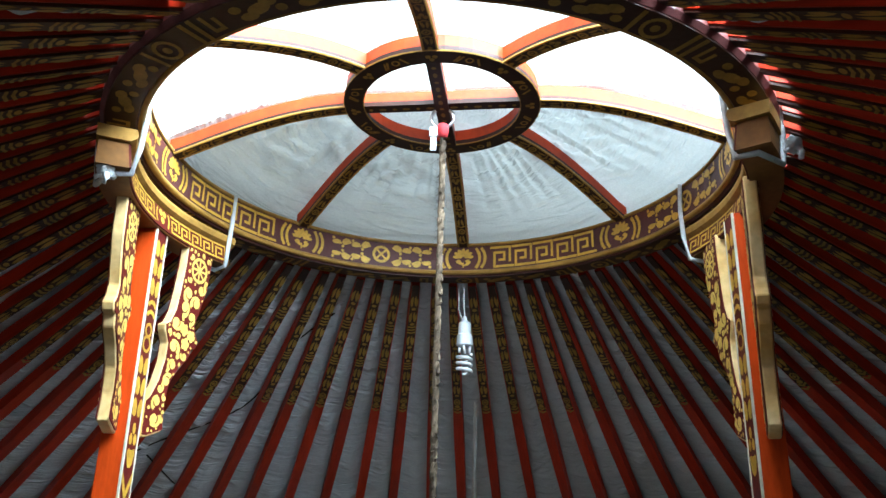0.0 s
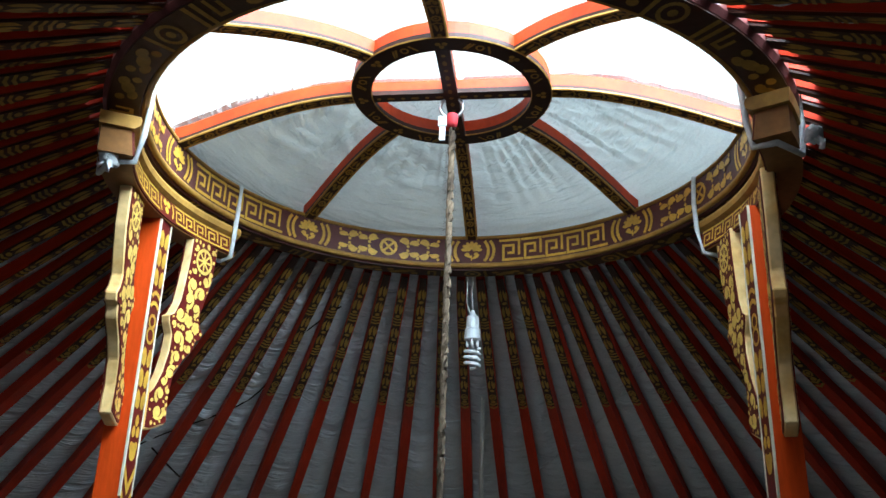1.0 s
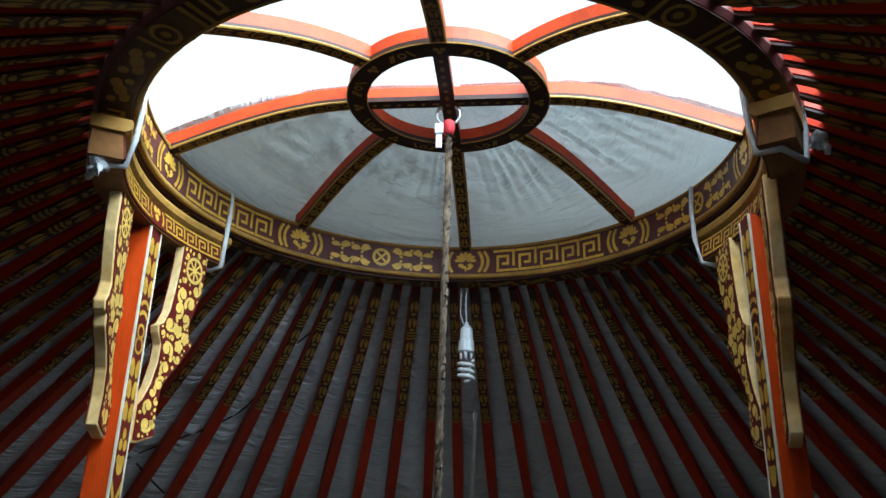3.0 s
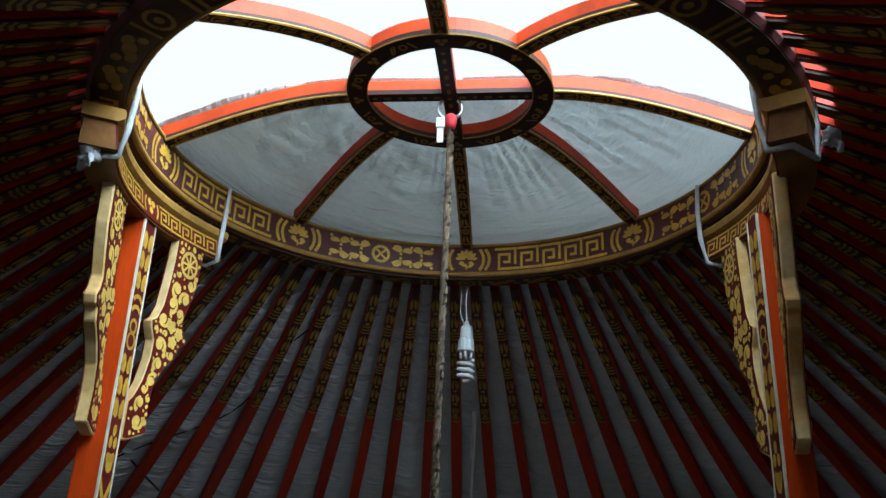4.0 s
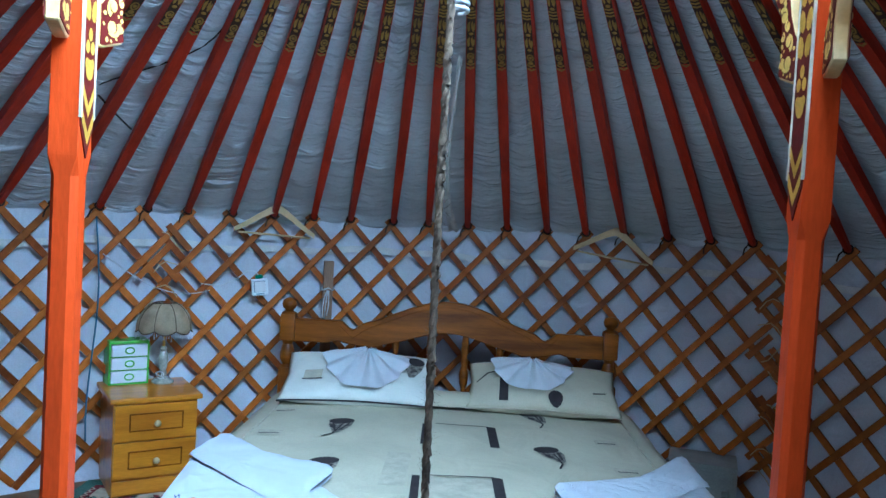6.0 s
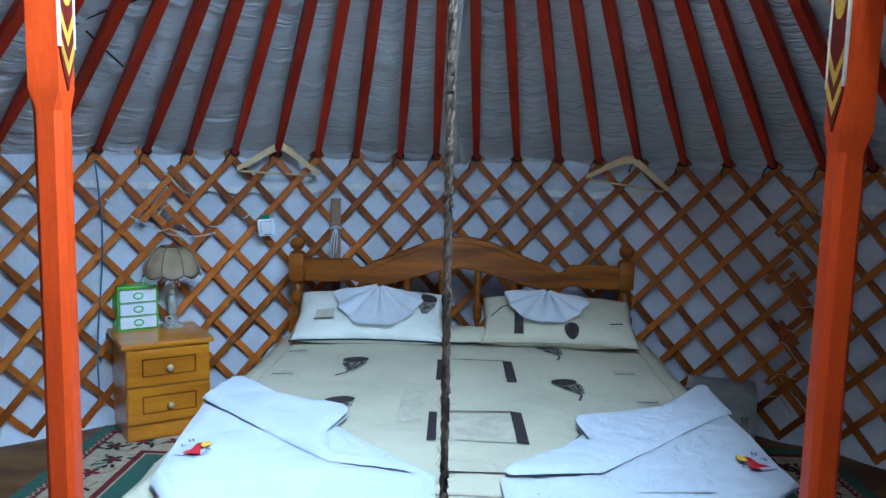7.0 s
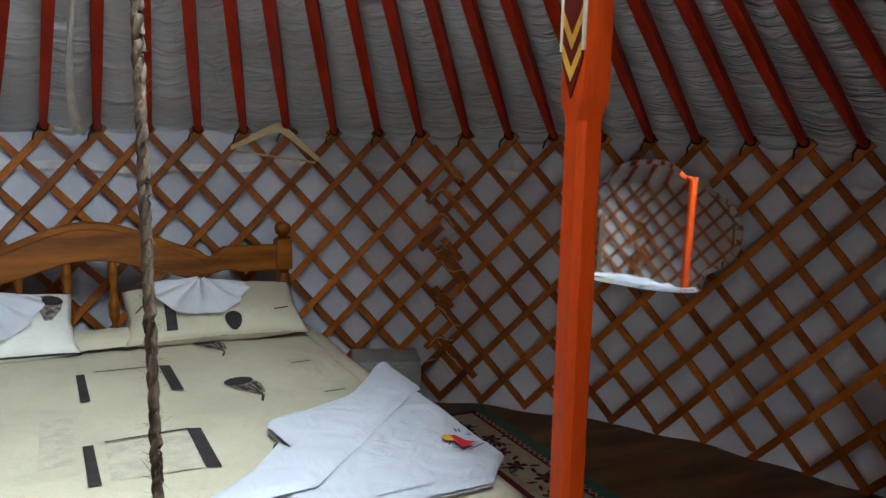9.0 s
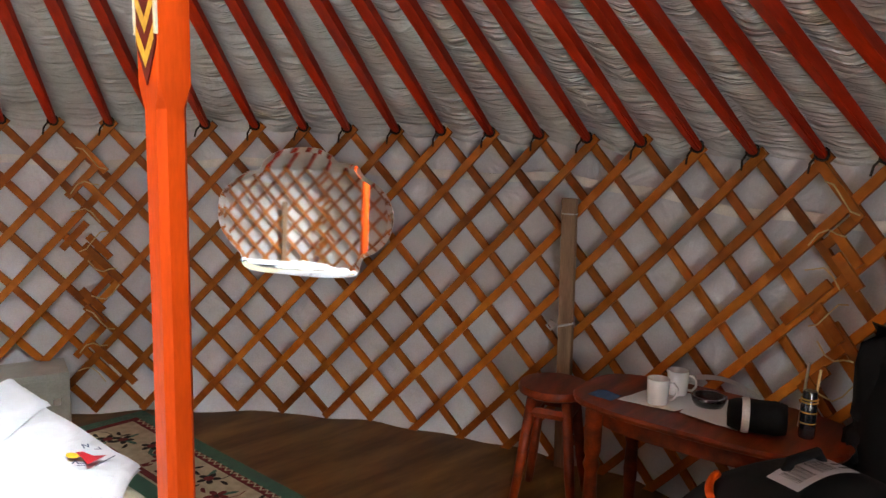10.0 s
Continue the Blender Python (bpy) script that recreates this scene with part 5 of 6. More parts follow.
# folded bath towels at the foot
def slab(outline, z0, thick, sag=0.0, seed=0.0):
    """A soft layer of cloth: an outline filled with a fine mesh, rounded at its edge."""
    bm = bmesh.new()
    pts = [Vector((x, y, 0)) for x, y in outline]
    n = len(pts)

    def edge_dist(p):
        best = 9.0
        for i in range(n):
            a, b = pts[i], pts[(i + 1) % n]
            ab = b - a
            t = max(0.0, min(1.0, (p - a).dot(ab) / ab.length_squared))
            best = min(best, (p - a - ab * t).length)
        return best
    fine = []
    for i in range(n):
        a, b = pts[i], pts[(i + 1) % n]
        k = max(1, int((b - a).length / 0.025))
        fine += [a + (b - a) * (q / k) for q in range(k)]
    rim = [bm.verts.new(p) for p in fine]
    f = bm.faces.new(rim)
    bmesh.ops.triangulate(bm, faces=[f])
    for _ in range(3):
        long = [e for e in bm.edges if e.calc_length() > 0.032]
        if not long:
            break
        bmesh.ops.subdivide_edges(bm, edges=long, cuts=1)
        bmesh.ops.triangulate(bm, faces=[q for q in bm.faces if len(q.verts) > 3])
    low = bm.copy()
    for v in bm.verts:
        d = min(1.0, edge_dist(v.co) / max(0.022, thick * 0.95))
        z = thick * (0.5 + 0.5 * math.sqrt(max(0.0, 1 - (1 - d) ** 2)))
        z += 0.010 * noise.noise((v.co.x * 5 + seed, v.co.y * 5, 1)) * d + 0.005 * noise.noise((v.co.x * 14 + seed, v.co.y * 14, 3)) * d
        v.co.z = spread_top(min(max(v.co.x, -0.80), 0.86), max(v.co.y, 0.50)) + z0 + z - over(v.co)
    for v in low.verts:
        v.co.z = spread_top(min(max(v.co.x, -0.80), 0.86), max(v.co.y, 0.50)) + z0 + thick * 0.02 - over(v.co)
    me = bpy.data.meshes.new("tmp")
    low.to_mesh(me)
    low.free()
    bm.from_mesh(me)
    bpy.data.meshes.remove(me)
    bmesh.ops.remove_doubles(bm, verts=bm.verts, dist=0.0001)
    return bm


def over(p):
    """How far cloth falls where it lies past the bed's edges."""
    return 0.9 * (max(0.0, p.x - 0.90) ** 2 * 3 + max(0.0, -0.84 - p.x) ** 2 * 3 + max(0.0, 0.50 - p.y) ** 2 * 2.2)


def motif(th, x, y, s, turn, z, side=1):
    """A small embroidered hill and sun."""
    c, sn = math.cos(turn), math.sin(turn)

    def g(u, v):
        u *= side
        xx, yy = x + s * (c * u - sn * v), y + s * (sn * u + 1.9 * c * v)
        return Vector((xx, yy, spread_top(min(max(xx, -0.80), 0.86), max(yy, 0.50)) + z - over(Vector((xx, yy, 0)))))
    ornament("red_stitching", [[(-0.35, -0.4), (0.75, -0.15), (0.30, 0.05), (0.16, 0.52), (-0.10, 0.60), (-0.18, 0.2)]], g, THREADRED, th)
    ornament("yellow_stitching", disc(-0.38, 0.42, 0.27, 0.24, 0, 14), g, THREADYELLOW, th)
    ornament("blue_stitching", stroke([(-0.8, -0.1), (-0.55, 0.05), (-0.62, -0.2), (-0.4, -0.3)], 0.06) + stroke([(-0.75, -0.3), (-0.5, -0.42)], 0.06) + stroke([(0.4, 0.7), (0.5, 0.95), (0.6, 0.7), (0.72, 0.9)], 0.06) + stroke([(0.7, 0.45), (0.9, 0.35), (0.95, 0.55)], 0.06) + stroke([(-0.2, -0.62), (1.0, -0.3)], 0.05), g, THREADBLUE, th)


tw = thing("bath_towel", "white bath towel folded slantwise on the foot of the bed", "towel", group="bath towels on the bed")
part("lower_fold", slab([(-0.735, 0.375), (-0.80, 0.44), (-0.880, 1.10), (-0.36, 0.86), (-0.035, 0.50), (-0.030, 0.385)], 0.002, 0.020, seed=1), TOWEL, tw, smooth=True)
part("middle_fold", slab([(-0.72, 0.40), (-0.78, 0.46), (-0.865, 1.08), (-0.36, 0.66), (-0.06, 0.47)], 0.012, 0.016, seed=2), TOWEL, tw, smooth=True)
part("upper_fold", slab([(-0.885, 1.105), (-0.868, 1.20), (-0.845, 1.315), (-0.795, 1.325), (-0.62, 1.14), (-0.35, 0.995), (-0.345, 0.955), (-0.385, 0.78), (-0.345, 0.63), (-0.10, 0.49), (-0.09, 0.475), (-0.345, 0.545), (-0.60, 0.80)], 0.015, 0.036, seed=3), TOWEL, tw, smooth=True)
motif(tw, -0.725, 0.590, 0.052, 0.25, 0.043, -1)
tw = thing("bath_towel", "white bath towel with embroidered corner folded on the bed", "towel", group="bath towels on the bed")
part("lower_fold", slab([(0.97, 1.44), (0.995, 0.61), (0.86, 0.44), (0.155, 0.385), (0.140, 0.49), (0.41, 0.86)], 0.002, 0.020, seed=4), TOWEL, tw, smooth=True)
part("middle_fold", slab([(0.965, 1.20), (0.985, 0.63), (0.84, 0.475), (0.52, 0.45), (0.30, 0.52)], 0.012, 0.016, seed=5), TOWEL, tw, smooth=True)
part("upper_fold", slab([(0.955, 1.475), (0.985, 1.44), (0.978, 1.15), (0.60, 0.72), (0.42, 0.52), (0.165, 0.475), (0.150, 0.50), (0.175, 0.555), (0.425, 0.78), (0.40, 0.94), (0.405, 0.965), (0.70, 1.10)], 0.015, 0.036, seed=6), TOWEL, tw, smooth=True)
motif(tw, 0.870, 0.640, 0.055, 0.0, 0.043)

# ---- bedside cabinet and what stands on it ----
NA = math.degrees(math.atan2(0.205, 0.31))
cab = thing("bedside_cabinet", "varnished pine bedside cabinet with two drawers", "cabinet", pose(-1.505, 1.872, 0.012, 0, 0, NA))
CW, CD, CH = 0.395, 0.385, 0.465
bm = bmesh.new()
box(bm, 0.008, CW - 0.008, 0.010, CD, 0.0, CH - 0.022, bevel=0.003)
part("body", bm, PINE, cab)
bm = bmesh.new()
box(bm, -0.012, CW + 0.012, -0.012, CD + 0.008, CH - 0.024, CH, bevel=0.007)
part("top", bm, PINE, cab)
bm = bmesh.new()
box(bm, 0.010, CW - 0.010, 0.000, 0.014, 0.010, 0.075, bevel=0.002)
part("plinth", bm, PINE, cab)
for z0 in (0.088, 0.264):
    bm = bmesh.new()
    box(bm, 0.012, CW - 0.012, -0.006, 0.014, z0, z0 + 0.168, bevel=0.003)
    dr_ = part("drawer", bm, PINE, cab)
    bm = bmesh.new()
    x0, x1, za, zb = 0.075, CW - 0.075, z0 + 0.042, z0 + 0.128
    for q in ((x0, x1, za, za + 0.007), (x0, x1, zb - 0.007, zb), (x0, x0 + 0.007, za, zb), (x1 - 0.007, x1, za, zb)):
        box(bm, q[0], q[1], -0.0095, -0.004, q[2], q[3], bevel=0.0015)
    part("raised_panel", bm, HEADWOOD, dr_)
    bm = bmesh.new()
    lathe(bm, [(0.007, 0.0), (0.008, 0.010), (0.015, 0.018), (0.016, 0.026), (0.010, 0.033), (0.0, 0.035)], 16, pose(CW / 2, -0.006, z0 + 0.080, 90))
    part("knob", bm, BAREWOOD, dr_, "round pale wooden knob", smooth=True)

TOPZ = 0.477
tower = thing("drawer_box", "small lime-green and white plastic drawer box", "storage box", pose(-1.640, 2.120, TOPZ, 0, 0, 36) @ Matrix.Scale(1.15, 4))
bm = bmesh.new()
box(bm, 0, 0.165, 0, 0.20, 0.176, 0.190, bevel=0.004)
part("lid", bm, LIME, tower)
for nm, q in (("base", (0, 0.165, 0, 0.20, 0, 0.006)), ("side", (0.0, 0.007, 0, 0.20, 0.006, 0.176)), ("side", (0.158, 0.165, 0, 0.20, 0.006, 0.176)), ("shelf", (0.007, 0.158, 0.004, 0.194, 0.060, 0.064)), ("shelf", (0.007, 0.158, 0.004, 0.194, 0.117, 0.121)), ("back", (0.007, 0.158, 0.194, 0.20, 0.006, 0.176))):
    bm = bmesh.new()
    box(bm, *q)
    part(nm, bm, LIME, tower)
for k in range(3):
    bm = bmesh.new()
    box(bm, 0.009, 0.156, -0.005, 0.19, 0.009 + 0.057 * k, 0.058 + 0.057 * k, bevel=0.003)
    dd = part("drawer", bm, PLASTIC, tower)
    bm = bmesh.new()
    tube(bm, [(0.0825 + 0.018 * math.cos(t), -0.008, 0.034 + 0.057 * k + 0.013 * math.sin(t)) for t in (2 * PI * q / 16 for q in range(16))], 0.003, 6, closed=True)
    part("ring_handle", bm, LIME, dd, "lime ring handle", smooth=True)

tlamp = thing("table_lamp", "bedside lamp with cream fabric shade and onyx stem", "lamp", pose(-1.430, 2.270, TOPZ) @ Matrix.Scale(0.86, 4))
bm = bmesh.new()
lathe(bm, [(0.062, 0), (0.064, 0.010), (0.050, 0.020), (0.028, 0.030), (0.020, 0.045), (0.024, 0.06), (0.018, 0.075), (0.024, 0.095), (0.029, 0.13), (0.025, 0.165), (0.016, 0.185), (0.022, 0.20), (0.012, 0.215)], 24)
smooth_by_angle(part("stem", bm, ONYX, tlamp, "mottled pale green onyx stem"))
bm = bmesh.new()
lathe(bm, [(0.009, 0.21), (0.009, 0.245), (0.006, 0.25), (0.006, 0.44)], 12)
part("brass_rod", bm, GOLD, tlamp)
bm = bmesh.new()
NP = 8


def shade_r(u, v):
    a = 2 * PI * u
    lobe = abs(math.sin(NP / 2 * a))
    r = 0.060 + 0.098 * math.sin(v * PI / 2) ** 0.72
    r *= 1 - 0.035 * (1 - lobe) * v
    z = 0.470 - 0.150 * v ** 1.15 - 0.020 * lobe * max(0.0, v - 0.75) / 0.25
    return Vector((r * math.cos(a), r * math.sin(a), z))


sheet(bm, 96, 16, shade_r, closed_u=True)
bmesh.ops.solidify(bm, geom=bm.faces[:], thickness=0.002)
shade = part("shade", bm, SHADE, tlamp, "scalloped cream fabric shade", smooth=True)
for k in range(NP):
    bm = bmesh.new()
    tube(bm, [shade_r(k / NP, v / 12) * 1.0 + Vector((0, 0, 0.001)) for v in range(13)], 0.0025, 5)
    part("rib", bm, SHADETRIM, shade)
bm = bmesh.new()
tube(bm, [shade_r(k / 96, 1.0) for k in range(96)], 0.0035, 5, closed=True)
tube(bm, [shade_r(k / 48, 0.0) for k in range(48)], 0.005, 5, closed=True)
part("trim", bm, SHADETRIM, shade)
bm = bmesh.new()
for k in range(72):
    p = shade_r(k / 72, 1.0)
    l = 0.030 + 0.012 * math.sin(k * 2.7)
    tube(bm, [p, p - Vector((0, 0, l * 0.6)), p - Vector((0, 0, l))], [0.0008, 0.0011, 0.0030], 4)
tagged(part("bead_fringe", bm, PLASTIC, shade, "clear bead fringe"), kind="stuff")
bm = bmesh.new()
tube(bm, [(0.02 * math.cos(t * 1.4), -0.045 + 0.02 * math.sin(t * 1.9), 0.05 + 0.02 * math.sin(t)) for t in (k * 0.45 for k in range(22))], 0.003, 5)
tube(bm, [(-0.03, 0.02, 0.02), (-0.10, 0.05, 0.01), (-0.16, 0.09, 0.12), (-0.20, 0.12, 0.22), (-0.17, 0.14, 0.33)], 0.003, 5)
part("flex", bm, CORD, tlamp, "white flex", smooth=True)

# ---- things on the wall ----


def on_wall(r, deg, z):
    """A pose on the wall: x to the right as seen from inside, y outwards, z up."""
    return Matrix.Translation(polar(r, deg, z)) @ Matrix.Rotation(radians(deg - 90), 4, "Z")


def deg_of(x, y):
    return math.degrees(math.atan2(y, x))


sw = thing("wall_switch", "white plastic light switch hung on the lattice", "switch", on_wall(2.705, deg_of(-1.025, 2.52), 0.965) @ Matrix.Rotation(-0.10, 4, "Y"))
bm = bmesh.new()
box(bm, -0.043, 0.043, -0.020, 0.012, -0.043, 0.043, bevel=0.005)
part("box", bm, PLASTIC, sw)
bm = bmesh.new()
box(bm, -0.029, 0.029, -0.026, -0.018, -0.026, 0.030, bevel=0.003)
part("rocker", bm, GLOSSWHITE, sw)
# thin dark blue strips as painted shade round the rocker
bm = bmesh.new()
for q in ((-0.031, 0.031, 0.031, 0.033), (-0.031, -0.029, -0.028, 0.033), (-0.02, 0.02, -0.037, -0.033)):
    box(bm, q[0], q[1], -0.0215, -0.0190, q[2], q[3])
part("shadow_gap", bm, BLUEWIRE, sw)
bm = bmesh.new()
box(bm, -0.020, 0.020, -0.014, 0.006, 0.044, 0.066, bevel=0.006)
part("taped_joint", bm, GREENTAPE, sw, "green insulating tape")
bm = bmesh.new()
tube(bm, [(0.0, -0.005, 0.06), (-0.02, -0.01, 0.085), (-0.06, -0.01, 0.09), (-0.11, 0.0, 0.055), (-0.20, 0.005, 0.02), (-0.30, 0.02, 0.04)], 0.0032, 6)
part("cable", bm, CORD, sw, smooth=True)


def hanger(deg, z, turn, label):
    th = thing("clothes_hanger", label, "hanger", on_wall(2.690, deg, z) @ Matrix.Rotation(turn, 4, "Y"), group="clothes hangers on the lattice")
    bm = bmesh.new()
    secs = []
    for i in range(25):
        t = i / 12 - 1
        x = 0.212 * t
        zz = -0.018 - 0.150 * abs(t) ** 1.25 + 0.02 * abs(t) ** 4
        h = 0.022 - 0.010 * abs(t)
        d = 0.010 - 0.003 * abs(t)
        yy = -0.020 * (1 - abs(t)) + 0.01
        secs.append([(x, yy - d, zz - h), (x, yy + d, zz - h), (x, yy + d, zz + h), (x, yy - d, zz + h)])
    sweep(bm, secs)
    smooth_by_angle(part("shoulder_piece", bm, BAREWOOD, th, "pale wooden shoulders"))
    bm = bmesh.new()
    tube(bm, [(-0.190, 0.004, -0.160), (0.190, 0.004, -0.160)], 0.0055, 8)
    part("bar", bm, BAREWOOD, th)
    bm = bmesh.new()
    tube(bm, [(0, -0.008, 0.0), (0, -0.008, 0.03), (0.012, -0.004, 0.05), (0.008, 0.006, 0.07), (-0.010, 0.012, 0.072)], 0.0020, 6)
    part("hook", bm, STEEL, th, "steel hook", smooth=True)


hanger(deg_of(-0.949, 2.528), 1.405, 0.05, "pale wooden clothes hanger hooked over the lattice")
hanger(deg_of(0.862, 2.557), 1.385, 0.13, "pale wooden clothes hanger hanging askew on the lattice")

peg = thing("wooden_stake", "weathered wooden stake tied to the lattice with cord", "stake", on_wall(2.695, deg_of(-0.675, 2.62), 0.0))
bm = bmesh.new()
box(bm, -0.027, 0.027, -0.012, 0.012, 0.30, 1.118, bevel=0.003)
part("board", bm, OLDWOOD, peg)
bm = bmesh.new()
tube(bm, [(0.029 * math.cos(t) * 1.05, -0.001 + 0.015 * math.sin(t), 0.965 + 0.006 * math.sin(3 * t)) for t in (2 * PI * k / 16 for k in range(16))], 0.004, 6, closed=True)
for s in (-1, 0, 1):
    tube(bm, [(0.004 * s, -0.016, 0.96), (0.012 * s - 0.006, -0.022, 0.92), (0.016 * s - 0.01, -0.020, 0.87), (0.012 * s - 0.014, -0.018, 0.80 + 0.02 * s)], 0.0035, 6)
part("tie_cord", bm, CORD, peg, "white cord", smooth=True)

post2 = thing("wall_board", "grey weathered board standing upright against the lattice", "board", on_wall(2.700, deg_of(2.692, 0.385), 0.0) @ Matrix.Rotation(-0.02, 4, "Y"))
bm = bmesh.new()
box(bm, -0.030, 0.030, -0.012, 0.012, 0.0, 1.106, bevel=0.003)
part("board", bm, OLDWOOD, post2)
bm = bmesh.new()
tube(bm, [(0.033 * math.cos(t), 0.016 * math.sin(t), 0.60 + 0.01 * math.cos(t)) for t in (2 * PI * k / 16 for k in range(16))], 0.0045, 6, closed=True)
tube(bm, [(-0.03, -0.016, 0.60), (-0.06, -0.02, 0.615), (-0.075, -0.02, 0.59), (-0.055, -0.022, 0.575), (-0.035, -0.02, 0.60)], 0.005, 6)
tube(bm, [(0.033 * math.cos(t), 0.016 * math.sin(t), 1.045) for t in (2 * PI * k / 16 for k in range(16))], 0.003, 6, closed=True)
part("tie_cord", bm, CORD, post2, "white cord", smooth=True)

post3 = thing("wall_board", "narrow brown board standing against the lattice wall", "board", on_wall(2.700, 178.0, 0.0))
bm = bmesh.new()
box(bm, -0.026, 0.026, -0.012, 0.012, 0.0, 0.98, bevel=0.003)
part("board", bm, OLDWOOD, post3)

# mirror with a scalloped edge
MA = deg_of(2.225, 1.495)
mirror = thing("mirror", "frameless cloud-shaped mirror hanging on the lattice wall", "mirror", on_wall(2.655, MA, 0.98) @ Matrix.Rotation(radians(1.2), 4, "Z") @ Matrix.Rotation(radians(-2.8), 4, "X") @ Matrix.Translation((0.012, 0, -0.98)))
lobes = [(-0.402, 0.965), (-0.392, 1.040), (-0.345, 1.098), (-0.262, 1.150), (-0.215, 1.160), (-0.185, 1.205), (-0.125, 1.243), (-0.030, 1.262), (0.055, 1.258), (0.115, 1.228), (0.150, 1.200), (0.225, 1.192), (0.255, 1.150),
         (0.325, 1.105), (0.375, 1.040), (0.395, 0.965), (0.372, 0.875), (0.320, 0.818), (0.262, 0.785), (0.245, 0.730), (0.215, 0.704), (0.080, 0.694), (-0.100, 0.700), (-0.240, 0.712), (-0.285, 0.735), (-0.300, 0.785), (-0.352, 0.838), (-0.390, 0.900)]
outline = []
m = len(lobes)
for i in range(m):
    a, b, c, d = [Vector(lobes[(i + k) % m]) for k in (-1, 0, 1, 2)]
    for q in range(4):
        t = q / 4
        outline.append(tuple(0.5 * ((2 * b) + (c - a) * t + (2 * a - 5 * b + 4 * c - d) * t * t + (3 * b - a - 3 * c + d) * t ** 3)))
bm = bmesh.new()
inner = [(0.935 * x, 0.98 + 0.925 * (z - 0.98)) for x, z in outline]
prism(bm, inner, 0.004, Matrix.Translation((0, -0.004, 0)))
part("glass", bm, MIRROR, mirror)
bm = bmesh.new()
rings = [[bm.verts.new((x, y, z)) for x, z in o] for o, y in ((inner, -0.0060), (outline, -0.0056), (outline, 0.0005))]
for o, q in zip(rings, rings[1:]):
    for i in range(len(o)):
        j = (i + 1) % len(o)
        bm.faces.new((o[i], o[j], q[j], q[i]))
part("bevel", bm, MIRROR, mirror, "bevelled border of the mirror glass")
bm = bmesh.new()
tube(bm, [(x, -0.0040, z) for x, z in outline], 0.0016, 6, closed=True)
part("bevelled_edge", bm, PLASTIC, mirror, "pale bevelled rim", smooth=True)
bm = bmesh.new()
prism(bm, [(0.985 * x, 0.98 + 0.985 * (z - 0.98)) for x, z in outline], 0.006, Matrix.Translation((0, 0.004, 0)))
part("backing", bm, OLDWOOD, mirror)

# wires on the wall
bm = bmesh.new()
tube(bm, [polar(2.728, deg_of(-1.71, 2.10) + 0.4 * math.sin(z * 5), z) for z in (1.30 - 0.10 * k for k in range(12))], 0.0042, 6)
tagged(part("wall_cable", bm, BLUEWIRE, smooth=True), "thin blue cable hanging down the wall", "cable")
bm = bmesh.new()
tube(bm, [polar(2.722, 128.5 - 11 * t, 1.12 - 0.16 * math.sin(t * PI * 0.7) - 0.05 * t) for t in (k / 14 for k in range(15))], 0.0028, 6)
tagged(part("wall_cable", bm, CORD, smooth=True), "thin white cable strung along the lattice", "cable")

# ---- grey box, clutter ----
safe = thing("metal_box", "small grey enamelled metal box on the floor", "metal box", pose(1.115, 2.215, 0.012, 0, 0, -17))
bm = bmesh.new()
box(bm, 0.0, 0.325, 0.0, 0.24, 0.0, 0.258, bevel=0.006)
part("body", bm, GREYMETAL, safe)
bm = bmesh.new()
box(bm, 0.025, 0.30, -0.006, 0.004, 0.03, 0.23, bevel=0.004)
safe_door = part("door", bm, GREYMETAL, safe)
bm = bmesh.new()
box(bm, 0.255, 0.285, -0.014, -0.005, 0.115, 0.145, bevel=0.003)
part("latch", bm, STEEL, safe_door, "small steel latch")

# ---- stool and table ----


def turned_leg(h, r):
    return [(r * 0.62, 0), (r * 0.75, h * 0.08), (r * 0.95, h * 0.35), (r * 0.8, h * 0.55), (r * 1.12, h * 0.60), (r * 0.82, h * 0.65), (r * 1.1, h * 0.70), (r * 1.15, h)]


stool = thing("stool", "round dark red-brown wooden stool", "stool", pose(2.41, 0.260, 0.0, 0, 0, 20))
bm = bmesh.new()
lathe(bm, [(0.0, 0.415), (0.118, 0.415), (0.130, 0.422), (0.133, 0.435), (0.126, 0.450), (0.0, 0.452)], 28)
smooth_by_angle(part("seat", bm, TABLEWOOD, stool))
for k in range(4):
    a = k * PI / 2 + PI / 4
    bm = bmesh.new()
    tube(bm, [(0.158 * math.cos(a), 0.158 * math.sin(a), 0.0), (0.130 * math.cos(a), 0.130 * math.sin(a), 0.15), (0.088 * math.cos(a), 0.088 * math.sin(a), 0.418)], [0.016, 0.019, 0.020], 10)
    part("leg", bm, TABLEWOOD, stool, smooth=True)
    b = a + PI / 2
    bm = bmesh.new()
    tube(bm, [(0.096 * math.cos(a), 0.096 * math.sin(a), 0.355), (0.096 * math.cos(b), 0.096 * math.sin(b), 0.355)], 0.020, 6)
    part("apron", bm, TABLEWOOD, stool)
table = thing("table", "oval red-brown wooden side table with turned legs", "table", pose(2.395, -0.325, 0.0, 0, 0, 4))
TZ = 0.508
TL, TW2 = 0.43, 0.225
bm = bmesh.new()


def oval(k, n, f=1.0):
    t = 2 * PI * k / n
    c, s = math.cos(t), math.sin(t)
    return (f * TW2 * math.copysign(abs(c) ** 0.62, c), f * TL * math.copysign(abs(s) ** 0.62, s))


